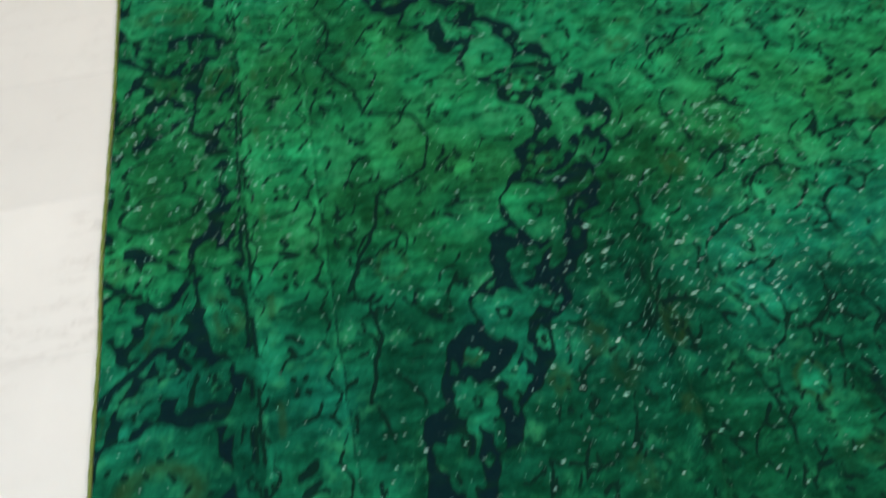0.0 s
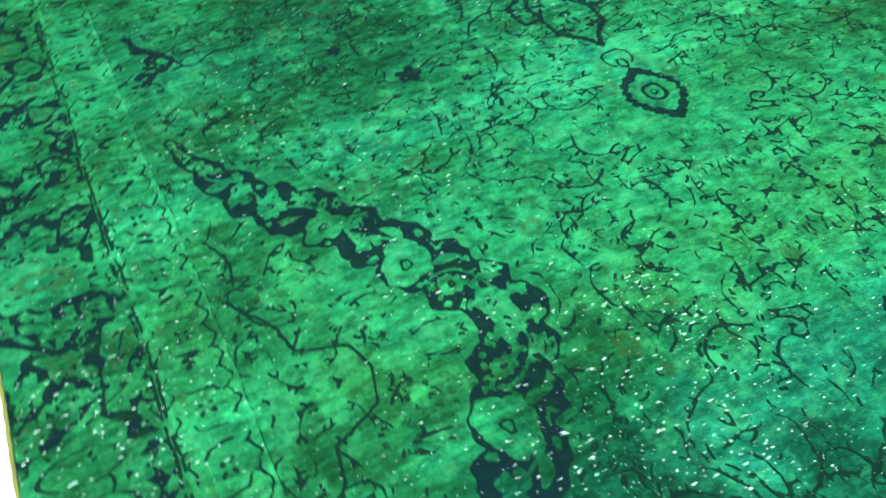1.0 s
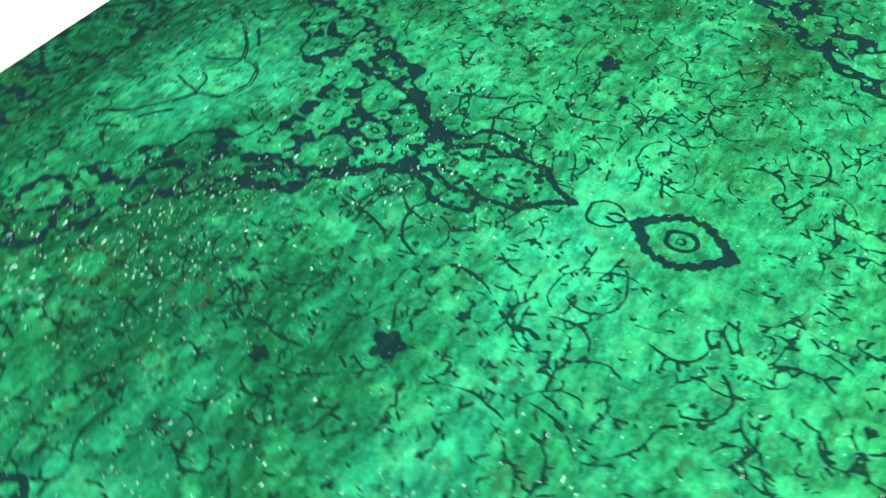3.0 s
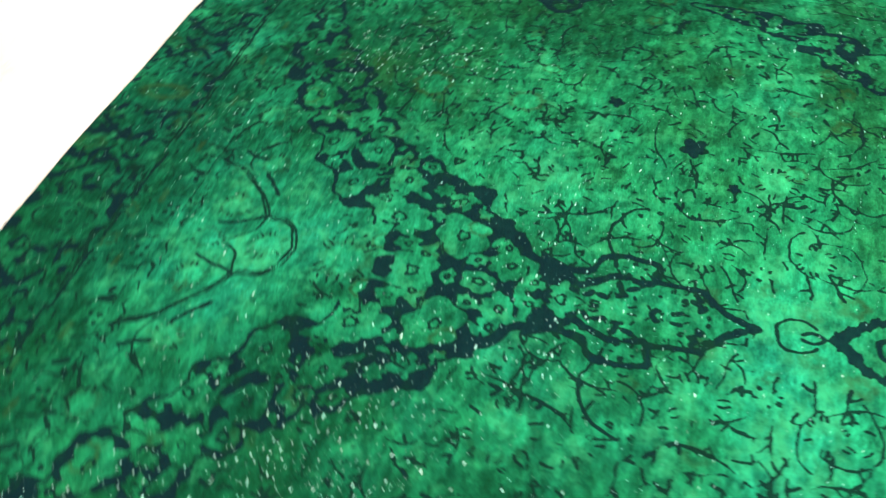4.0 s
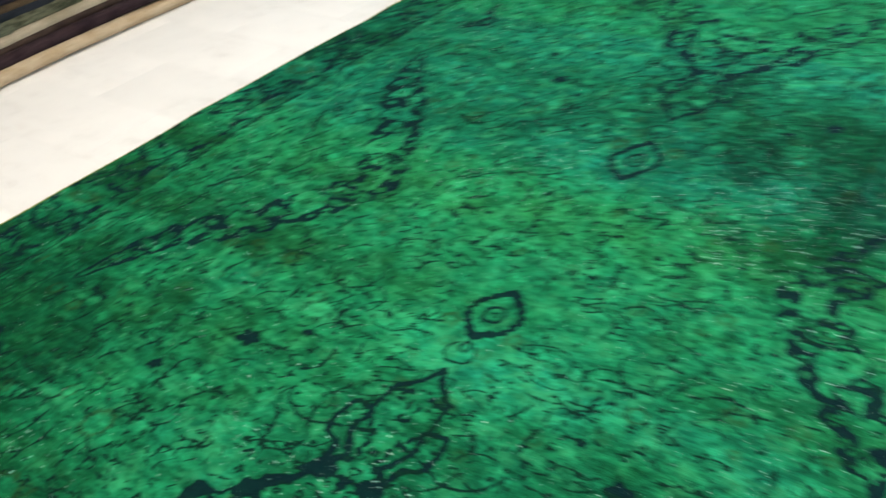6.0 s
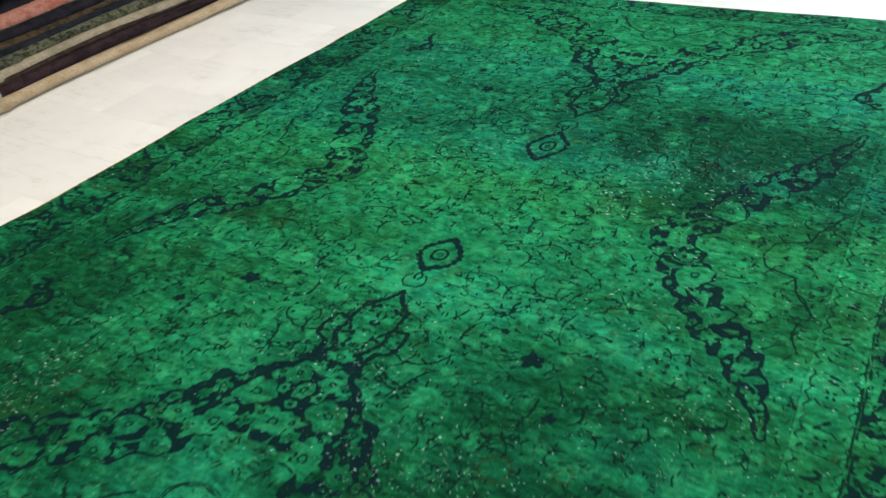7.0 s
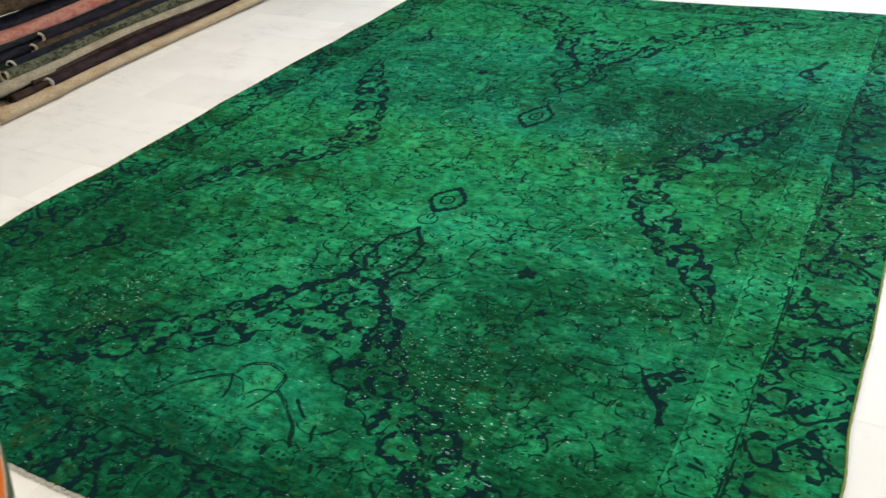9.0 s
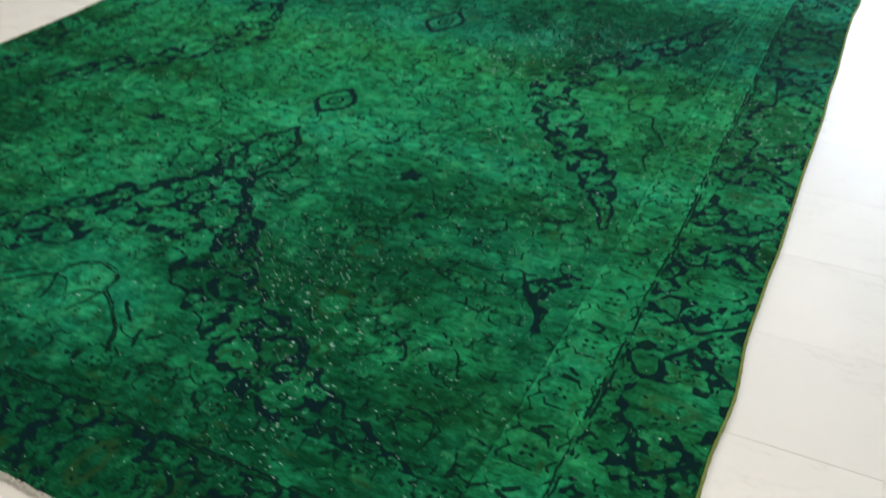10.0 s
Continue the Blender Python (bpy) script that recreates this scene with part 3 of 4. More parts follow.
for fu, fv, fr in ((0.0, 1.10, 0.026), (0.028, 1.005, 0.022), (0.095, 1.065, 0.020), (0.055, 1.115, 0.018), (0.048, 1.215, 0.020), (0.0, 1.16, 0.016), (0.075, 1.03, 0.012), (0.03, 1.06, 0.014)):
    light_flower(fu, fv, fr, 6, 0.3 if fr > 0.015 else 0)
PEND = [(0.135, 1.08), (0.082, 1.01), (0.075, 0.91), (0.122, 0.875), (0.118, 0.79), (0.075, 0.79), (0.066, 0.71), (0.026, 0.666), (0.0, 0.612)]
s = window(0, 0.13, 0.60, 1.0, 0)
pend = curve(PEND, 5)
for i in range(len(pend) - 1):
    stroke(pend[i:i + 2], rng.uniform(0.0048, 0.0088), 1.0)
stroke([(0.04, 0.99), (0.042, 0.92), (0.075, 0.86), (0.068, 0.80)], 0.008, 1.0)
light_flower(0.0, 0.95, 0.036, 8, 0.3)
for u, v, r in ((0.0, 0.86, 0.030), (0.05, 0.835, 0.020), (0.03, 0.76, 0.022), (0.0, 0.71, 0.018), (0.095, 0.83, 0.016)):
    daisy(u, v, r, 7, 0.95)
for k in range(24):
    u, v, a = rng.uniform(0, 0.07), rng.uniform(0.69, 1.0), rng.uniform(0, 6.3)
    stroke([(u, v), (u + 0.012 * math.cos(a), v + 0.012 * math.sin(a))], 0.006, 0.95)
# scalloped lobes within the end pieces
for d in (0.0, 0.009):
    stroke(curve([(0, 1.462 + d), (0.045, 1.474 + d), (0.076 - d, 1.505), (0.083 - d, 1.548)]), 0.0027, 0.9)
    stroke(curve([(0.083, 1.550 + d), (0.130, 1.578 + d), (0.168 - d, 1.612), (0.205 - d, 1.650), (0.240, 1.715 + d)]), 0.0027, 0.9)
stroke(curve([(0.083, 1.552), (0.064, 1.585), (0.046, 1.640)]), 0.0040, 0.9)
stroke(curve([(0.076, 1.556), (0.036, 1.566), (0.008, 1.600), (0.0, 1.640)]), 0.0032, 0.8)
stroke([(0.15, 1.555), (0.20, 1.60), (0.25, 1.625), (0.27, 1.68)], 0.005, 0.85)
ring(0.26, 1.60, 0.06, 0.003, 0.7, 0.5, 2.6)
for u, v, r in ((0.0, 1.36, 0.045), (0.0, 1.52, 0.030), (0.10, 1.63, 0.028), (0.24, 1.60, 0.026), (0.40, 1.68, 0.028), (0.0, 1.645, 0.026)):
    daisy(u, v, r, 8, 0.7, 0.3)
# corner hooks
for pts in ([(1.012, 1.062), (0.985, 1.085), (0.980, 1.118), (1.000, 1.146), (1.028, 1.140), (1.030, 1.115)], [(1.000, 1.140), (1.022, 1.175), (1.045, 1.205), (1.070, 1.262)],
            [(1.005, 1.072), (1.040, 1.052), (1.062, 1.030), (1.088, 1.028)], [(1.035, 1.062), (1.060, 1.070), (1.078, 1.060)], [(1.030, 1.180), (1.058, 1.186)], [(1.022, 1.085), (1.040, 1.098), (1.030, 1.115)]):
    hook = curve(pts, 4)
    for i in range(len(hook) - 1):
        stroke(hook[i:i + 2], rng.uniform(0.0055, 0.0115), 1.0)

# borders: a quiet guard band, then the navy scrolling main border
IN_U, MID_U, IN_V, MID_V = 1.125, 1.258, 1.735, 1.855
guard = ((QU > IN_U) | (QV > IN_V)) & (QU < MID_U + 0.02) & (QV < MID_V + 0.02)
for layer in (DARK, BROWN):
    layer[(QU > IN_U) | (QV > IN_V)] = 0
PALE[guard] = 0.0


def along(fn, length):
    """Runs a border motif along the long side, then along the end."""
    fn(lambda a, b: (b, a), length[0])
    fn(lambda a, b: (a, b + (HALF_V - HALF_U)), length[1])


def guard_motifs(at, L):
    end = L
    a = 0.02
    while a < end:
        for b0 in (IN_U + 0.016, MID_U - 0.012):
            h = rng.uniform(0.005, 0.010)
            sg = rng.choice((-1, 1)) if rng.random() < 0.2 else 1
            stroke([at(a + t * 0.046, b0 + sg * h * math.sin(6.283 * t)) for t in (0, 0.15, 0.3, 0.5, 0.7, 0.85, 1.0)], 0.0028, rng.uniform(0.5, 0.85))
            stroke([at(a + 0.010, b0 + 0.013), at(a + 0.014, b0 + 0.006), at(a + 0.022, b0 + 0.001)], 0.0036, rng.uniform(0.5, 0.8))
        a += 0.052
    a, k = 0.06, 0
    while a < end:
        c = (IN_U + MID_U) / 2
        for j in range(4):
            ang = 0.78 + j * 1.57
            stroke([at(a + 0.011 * math.cos(ang), c + 0.011 * math.sin(ang)), at(a + 0.015 * math.cos(ang), c + 0.015 * math.sin(ang))], 0.005, 0.75)
        stroke([at(a - 0.045, c - 0.022), at(a - 0.04, c + 0.02), at(a - 0.025, c + 0.03)], 0.0034, 0.7)
        stroke([at(a + 0.045, c + 0.022), at(a + 0.04, c - 0.02), at(a + 0.025, c - 0.03)], 0.0034, 0.7)
        for j in range(2):
            stroke([at(a + 0.095 + 0.02 * j, c + rng.uniform(-0.02, 0.02)), at(a + 0.105 + 0.02 * j, c + rng.uniform(-0.02, 0.02))], 0.006, 0.8)
        stroke([at(a + 0.02, c + 0.034), at(a + 0.05, c + 0.036)], 0.006, 0.6, BROWN)
        a += 0.17


def main_motifs(at, L):
    period = 0.442
    start = 0.043 if L > 1.6 else 0.0
    W = HALF_U - MID_U
    taken = []

    def hold(a, b, r):
        taken.append((*at(a, b), r))

    k = -1
    while start + k * period < L + 0.2:
        c, mid = start + k * period, start + (k + 0.5) * period
        brown = (k % 2) != 0
        b0 = MID_U + W * 0.60
        # the cartouche, set across the border
        s = window(*sorted((at(c - 0.09, 0)[0], at(c + 0.09, 0)[0])), *sorted((at(0, b0 - 0.12)[1], at(0, b0 + 0.12)[1])), 0.02) if at(0, 1)[1] > 1 else \
            window(*sorted((at(0, b0 - 0.12)[0], at(0, b0 + 0.12)[0])), *sorted((at(c - 0.09, 0)[1], at(c + 0.09, 0)[1])), 0.02)
        o = at(c, b0)
        if QU[s].size:
            dA, dB = (QU[s] - o[0], QV[s] - o[1]) if at(0, 1)[1] > 1 else (QV[s] - o[1], QU[s] - o[0])
            th = np.arctan2(dB / 0.100, dA / 0.074)
            q = np.hypot(dA / 0.074, dB / 0.100) / (1 + 0.09 * np.cos(8 * th) + 0.05 * np.cos(3 * th + 1))
            DARK[s] *= 1 - inside(q, 0.085)
            PALE[s] = np.maximum(PALE[s], 0.3 * inside(q, 0.085, 0.01))
            q2 = np.hypot(dA / 0.030, dB / 0.062)
            if brown:
                BROWN[s] = np.maximum(BROWN[s], 0.75 * np.clip(1.25 - np.abs(q2 - 0.8) / 0.3, 0, 1))
            DARK[s] = np.maximum(DARK[s], (0.5 if brown else 0.85) * np.clip(1 - np.abs(q2 - 1.15) * 0.03 / 0.0045, 0, 1))
        for d in (-0.06, -0.02, 0.02, 0.06):
            hold(c, b0 + d, 0.068 - 0.35 * abs(d))
        for j in range(12):
            p = (c + rng.uniform(-0.055, 0.055), MID_U + W * rng.uniform(0.3, 0.9))
            stroke([at(*p), at(p[0] + rng.uniform(-0.008, 0.008), p[1] + 0.006)], 0.0036, 0.8)
        # the lobe on the inner side between two cartouches, and a bracket beside the guard band
        lobe = at(mid, MID_U + W * 0.17)
        leafy(*lobe, 0.050)
        hold(mid, MID_U + W * 0.17, 0.044)
        if brown:
            for dd in (0.020, 0.034):
                carve([at(*q) for q in curve([(c - 0.11, MID_U + dd * 0.5), (c - 0.05, MID_U + dd), (c + 0.05, MID_U + dd), (c + 0.11, MID_U + dd * 0.5)])], 0.005)
        k += 1
    tries = int(6500 * L)
    for t in range(tries):
        r = (0.044 + (0.006 - 0.044) * (t / tries) ** 0.5) * rng.uniform(0.9, 1.1)
        u, v = at(rng.uniform(-0.02, L + 0.05), rng.uniform(MID_U + 0.012, HALF_U - 0.004))
        if any(abs(u - p) < 0.1 and abs(v - q) < 0.1 and math.hypot(u - p, v - q) < 0.95 * (r + w) + 0.005 for p, q, w in taken):
            continue
        taken.append((u, v, r))
        leafy(u, v, r * 1.03)
    # bold scrolls over the leaves
    k = -1
    while start + k * period < L + 0.2:
        mid = start + (k + 0.5) * period
        for sg in (-1, 1):
            stroke([at(*q) for q in curve([(mid + sg * 0.115, MID_U + W * 0.12), (mid + sg * 0.150, MID_U + W * 0.22), (mid + sg * 0.135, MID_U + W * 0.38), (mid + sg * 0.085, MID_U + W * 0.36)])], 0.0072, 1.0, taper=True)
            stroke([at(*q) for q in curve([(mid + sg * 0.075, MID_U + W * 0.42), (mid + sg * 0.035, MID_U + W * 0.56), (mid + sg * 0.060, MID_U + W * 0.74), (mid + sg * 0.105, MID_U + W * 0.97)])], 0.0066, 1.0)
        k += 1


DARK[(QU > MID_U + 0.012) | (QV > MID_V + 0.012)] = 1.0
along(guard_motifs, (IN_V, IN_U))
along(main_motifs, (HALF_V - 0.01, MID_U - 0.01))
leafy(1.385, 1.965, 0.075)
for d in (0.0, 0.009):
    a = 0.0
    while a < MID_V:
        L = rng.uniform(0.02, 0.16)
        stroke([(MID_U + d, a), (MID_U + d, min(a + L, MID_V))], 0.0032, rng.uniform(0.7, 1.0))
        if a < MID_U:
            stroke([(a, MID_V + d), (min(a + L, MID_U), MID_V + d)], 0.0032, rng.uniform(0.7, 1.0))
        a += L + rng.uniform(0.005, 0.06)
for d, w, val, layer in ((0.0, 0.0025, 0.6, DARK), (0.006, 0.003, 0.5, PALE)):
    stroke([(IN_U + d, 0), (IN_U + d, IN_V)], w, val, layer)
    stroke([(0, IN_V + d), (IN_U, IN_V + d)], w, val, layer)
    stroke([(MID_U - 0.009, 0), (MID_U - 0.009, MID_V)], 0.003, 0.9, PALE)


# ---------------------------------------------------------------- the green rug: its mesh
def value_noise(shape, cells, seed):
    """Smooth noise from -1 to 1 over a grid."""
    r = np.random.RandomState(seed).uniform(-1, 1, (cells[0] + 2, cells[1] + 2))
    y, x = np.linspace(0, cells[0], shape[0]), np.linspace(0, cells[1], shape[1])
    iy, ix = np.minimum(y.astype(int), cells[0] - 1 + 1), np.minimum(x.astype(int), cells[1])
    fy, fx = y - iy, x - ix
    fy, fx = (fy * fy * (3 - 2 * fy))[:, None], (fx * fx * (3 - 2 * fx))[None, :]
    a, b = r[np.ix_(iy, ix)], r[np.ix_(iy, ix + 1)]
    c, d = r[np.ix_(iy + 1, ix)], r[np.ix_(iy + 1, ix + 1)]
    return (a * (1 - fx) + b * fx) * (1 - fy) + (c * (1 - fx) + d * fx) * fy


NU, NV = 980, 1410
gu, gy = np.meshgrid(np.linspace(-1.503, 1.505, NU), np.linspace(-1.965, 2.44, NV))
SH = gu.shape
CENTRE = 0.11
calm = np.where((np.abs(gu) > 1.08) | (np.abs(gy - 0.21) > 1.82), 0.25, 1.0)
wu = 0.008 * value_noise(SH, (14, 10), 1) + calm * 0.0048 * value_noise(SH, (84, 58), 25) + 0.0024 * value_noise(SH, (190, 130), 2) + 0.0012 * value_noise(SH, (500, 350), 12)
wv = 0.010 * value_noise(SH, (12, 9), 3) + calm * 0.0048 * value_noise(SH, (84, 58), 26) + 0.0024 * value_noise(SH, (190, 130), 4) + 0.0012 * value_noise(SH, (500, 350), 14)
off = gy - CENTRE
V_KNOTS = [0, 0.39, 0.612, 1.17, 1.74, 1.855, 2.07]
v = np.where(off < 0, -off, np.interp(off, [0, 0.45, 0.755, 1.38, 2.07, 2.14, 2.33], V_KNOTS)) + wv
u = np.abs(gu + wu)


def sample(layer):
    a, b = np.clip(u / STEP, 0, layer.shape[1] - 2), np.clip(np.abs(v) / STEP, 0, layer.shape[0] - 2)
    i, j = a.astype(int), b.astype(int)
    p, q = a - i, b - j
    return (layer[j, i] * (1 - p) + layer[j, i + 1] * p) * (1 - q) + (layer[j + 1, i] * (1 - p) + layer[j + 1, i + 1] * p) * q


dark, brown, pale = sample(DARK), sample(BROWN), sample(PALE)
# ragged, streaky knots break up the solid navy
streak = 0.6 * value_noise(SH, (420, 90), 31) + 0.5 * value_noise(SH, (150, 60), 32)
dark = dark * np.clip(1.0 - 1.1 * np.clip(streak - 0.12, 0, 1) * np.where((u > MID_U) | (v > MID_V), 0.9, 0.45), 0, 1)


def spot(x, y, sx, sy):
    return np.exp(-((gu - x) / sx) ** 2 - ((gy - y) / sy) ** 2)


# uneven dye: bands across the rug and soft clouds; then lighter and darker patches
abrash = value_noise(SH, (26, 1), 5)
cloud = value_noise(SH, (9, 6), 6) + 0.6 * value_noise(SH, (24, 17), 7) + 0.5 * value_noise(SH, (60, 40), 17)
fine_cloud = value_noise(SH, (110, 76), 18)
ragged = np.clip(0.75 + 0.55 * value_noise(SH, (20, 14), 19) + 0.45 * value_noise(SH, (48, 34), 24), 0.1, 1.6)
tone = 0.425 + 0.10 * abrash + 0.12 * cloud + 0.08 * fine_cloud + 0.16 * pale
tone += ragged * (0.38 * spot(0.02, -1.46, 0.25, 0.15) + 0.17 * spot(0.98, -0.08, 0.28, 0.42) + 0.14 * spot(-0.05, -0.25, 0.6, 0.5))
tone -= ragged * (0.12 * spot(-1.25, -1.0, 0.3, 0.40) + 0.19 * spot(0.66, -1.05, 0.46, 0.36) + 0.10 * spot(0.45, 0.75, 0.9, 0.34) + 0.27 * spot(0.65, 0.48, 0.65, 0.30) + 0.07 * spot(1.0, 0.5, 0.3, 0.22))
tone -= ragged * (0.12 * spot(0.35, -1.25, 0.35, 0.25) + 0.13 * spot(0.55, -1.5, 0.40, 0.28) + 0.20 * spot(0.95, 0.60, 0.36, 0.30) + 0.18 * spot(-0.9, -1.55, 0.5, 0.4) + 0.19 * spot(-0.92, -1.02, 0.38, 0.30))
# the first spot paints the pile's shading at the south end into the tone
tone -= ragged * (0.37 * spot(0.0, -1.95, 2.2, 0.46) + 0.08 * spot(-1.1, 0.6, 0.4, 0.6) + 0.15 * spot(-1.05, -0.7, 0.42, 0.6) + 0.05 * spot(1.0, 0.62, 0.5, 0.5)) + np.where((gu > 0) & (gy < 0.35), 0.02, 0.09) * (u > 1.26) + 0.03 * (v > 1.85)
in_guard = ((u > IN_U) & (u < MID_U) & (v < MID_V)) | ((v > IN_V) & (v < MID_V) & (u < MID_U))
tone += in_guard * np.where(v > IN_V, 0.015, np.where(gu > 0, 0.09, 0.03)) * (0.7 + 0.3 * ragged)
coarse = DARK[:DARK.shape[0] // 16 * 16, :DARK.shape[1] // 16 * 16].reshape(DARK.shape[0] // 16, 16, -1, 16).mean((1, 3))
pad = np.pad(coarse, 2, mode="edge")
coarse = sum(pad[i:i + coarse.shape[0], j:j + coarse.shape[1]] for i in range(5) for j in range(5)) / 25
tone -= 0.30 * np.clip(sample(np.repeat(np.repeat(np.pad(coarse, ((0, 2), (0, 2)), mode="edge"), 16, 0), 16, 1)) - 0.14, 0, 0.5)
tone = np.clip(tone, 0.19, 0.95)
dye = 0.50 + 0.12 * cloud + 0.10 * abrash + 0.30 / (1 + np.exp(-(gy - 0.42) / 0.03)) * (gy < 1.5) - 0.22 * spot(0, 0.2, 1.3, 0.16)
dye += 0.20 * spot(0.5, -0.7, 0.6, 0.55) + 0.18 * spot(-0.4, -1.85, 1.2, 0.35)
dye += 0.25 * spot(-0.1, -1.42, 0.35, 0.2) - 0.10 * spot(-0.6, -1.36, 0.10, 0.05)
wear = 0.25 * np.clip(value_noise(SH, (16, 11), 8), 0, 1) + 0.44 * ragged * (spot(0.428, 0.185, 0.10, 0.035) + spot(0.345, 0.295, 0.08, 0.035)) \
    + 0.29 * spot(0.5, 0.52, 0.55, 0.36) + 0.14 * spot(0.6, -1.1, 0.5, 0.4) + 0.12 * spot(-0.75, -1.3, 0.35, 0.3)
threads = np.clip(value_noise(SH, (22, 420), 9) - 0.35, 0, 1)
brown = np.clip(brown + 0.45 * threads * (spot(-0.53, -1.17, 0.10, 0.08) + spot(-0.22, -0.98, 0.08, 0.07) + 0.25 * spot(0.6, -1.1, 0.25, 0.15))
                + 0.25 * np.clip(value_noise(SH, (70, 48), 10) - 0.55, 0, 1) + 0.3 * spot(-0.60, -1.36, 0.05, 0.025), 0, 1)
wear = np.clip(wear + 0.6 * spot(0.365, 0.464, 0.070, 0.004), 0, 1)

# shape: a sheared sheet with slightly wavy edges, soft ripples and one crease
edge_u = 0.009 * value_noise(SH, (22, 1), 20) * np.abs(gu / 1.505) ** 6
edge_y = 0.008 * value_noise(SH, (1, 12), 21) * np.abs((gy - 0.237) / 2.20) ** 6
px = DU * (gu + edge_u)
py = DU * (gy + 0.075 * gu * np.clip((gy + 1.3) / 3.7, 0, 1) + edge_y)
pz = 0.0025 * value_noise(SH, (9, 7), 22) + 0.0006 * value_noise(SH, (400, 280), 23)
along_crease = gy - 0.76
pz = pz + 0.024 * np.exp(-((gu - (0.630 + 0.03 * along_crease)) / 0.017) ** 2 - (along_crease / 0.36) ** 4)
pz = pz + 0.022 * spot(-1.50, -1.66, 0.10, 0.09)
rim = np.zeros(SH, bool)
rim[0, :] = rim[-1, :] = rim[:, 0] = rim[:, -1] = True
pz[rim] = FLOOR + 0.001

me = bpy.data.meshes.new("woven_face")
NVERT, NQ = SH[0] * SH[1], (SH[0] - 1) * (SH[1] - 1)
idx = np.arange(NVERT).reshape(SH)
quads = np.stack([idx[:-1, :-1], idx[:-1, 1:], idx[1:, 1:], idx[1:, :-1]], -1).reshape(-1, 4)
me.vertices.add(NVERT)
me.vertices.foreach_set("co", np.stack([px, py, pz], -1).astype(np.float32).ravel())
me.loops.add(NQ * 4)
me.loops.foreach_set("vertex_index", quads.astype(np.int32).ravel())
me.polygons.add(NQ)
me.polygons.foreach_set("loop_start", (np.arange(NQ) * 4).astype(np.int32))
me.update(calc_edges=True)
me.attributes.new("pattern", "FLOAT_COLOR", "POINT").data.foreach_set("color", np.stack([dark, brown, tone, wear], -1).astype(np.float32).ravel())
me.attributes.new("dye", "FLOAT", "POINT").data.foreach_set("value", np.clip(dye, 0, 1).astype(np.float32).ravel())
me.materials.append(RUG)
me.shade_smooth()
rug = tagged(new("area_rug"), "large worn emerald overdyed oriental rug lying on marble tiles", "rug")
pile = new("woven_face", me)
pile.parent = rug


def tube(path, radius, sides=8):
    """A closed tube along a list of points; radius may vary along it."""
    bm = bmesh.new()
    rings = []
    for i, p in enumerate(path):
        a, b = path[max(0, i - 1)], path[min(len(path) - 1, i + 1)]
        t = (b - a).normalized()
        n1 = t.orthogonal().normalized() if abs(t.z) > 0.9 else t.cross(Vector((0, 0, 1))).normalized()
        n2 = n1.cross(t)
        r = radius[i] if isinstance(radius, list) else radius
        rings.append([bm.verts.new(p + r * (math.cos(6.28318 * k / sides) * n1 + math.sin(6.28318 * k / sides) * n2)) for k in range(sides)])
    for a, b in zip(rings, rings[1:]):
        for k in range(sides):
            bm.faces.new((a[k], a[(k + 1) % sides], b[(k + 1) % sides], b[k]))
    bm.faces.new(rings[0])
    bm.faces.new(rings[-1])
    bmesh.ops.recalc_face_normals(bm, faces=bm.faces[:])
    return bm


for col_i, sg in ((0, -1), (-1, 1)):
    cord = [Vector((px[j, col_i] + sg * 0.002, py[j, col_i], max(pz[j, col_i + sg * -2], 0) - 0.004)) for j in range(0, SH[0], 4)]
    part("selvedge", tube(cord, [0.0032 + 0.0006 * math.sin(j * 1.7) for j in range(len(cord))], 8), SELVEDGE, rug, "thin yellow-green overcast side binding")


def fringe_mesh(row, sg):
    """Short cut warp ends along one end of the rug."""
    verts, faces = [], []
    r = random.Random(31 + row)
    for i in range(0, SH[1] - 1):
        for rep in range(2):
            x = px[row, i] + r.uniform(-0.002, 0.002)
            y = py[row, i] - sg * 0.003
            L, w, lean = r.uniform(0.004, 0.013), r.uniform(0.0010, 0.0018), r.uniform(-0.006, 0.006)
            z0, z1 = FLOOR + r.uniform(0.004, 0.009), FLOOR + r.uniform(0.001, 0.004)
            k = len(verts)
            for (cx, cy, cz, cw) in ((x, y, z0, w), (x + lean * 0.4, y + sg * L * 0.6, (z0 + z1) / 2 + 0.001, w), (x + lean, y + sg * L, z1, w * 0.5)):
                verts += [(cx - cw, cy, cz), (cx + cw, cy, cz), (cx, cy, cz + cw * 1.4)]
            for q in (0, 3):
                faces += [(k + q, k + q + 1, k + q + 4, k + q + 3), (k + q + 1, k + q + 2, k + q + 5, k + q + 4), (k + q + 2, k + q, k + q + 3, k + q + 5)]
    me = bpy.data.meshes.new("fringe")
    me.from_pydata(verts, [], faces)
    me.materials.append(FRINGE)
    ob = new("fringe", me)
    ob.parent = rug
    return tagged(ob, "short greyish cut cotton fringe", kind="stuff")


fringe_mesh(0, -1)
fringe_mesh(SH[0] - 1, 1)


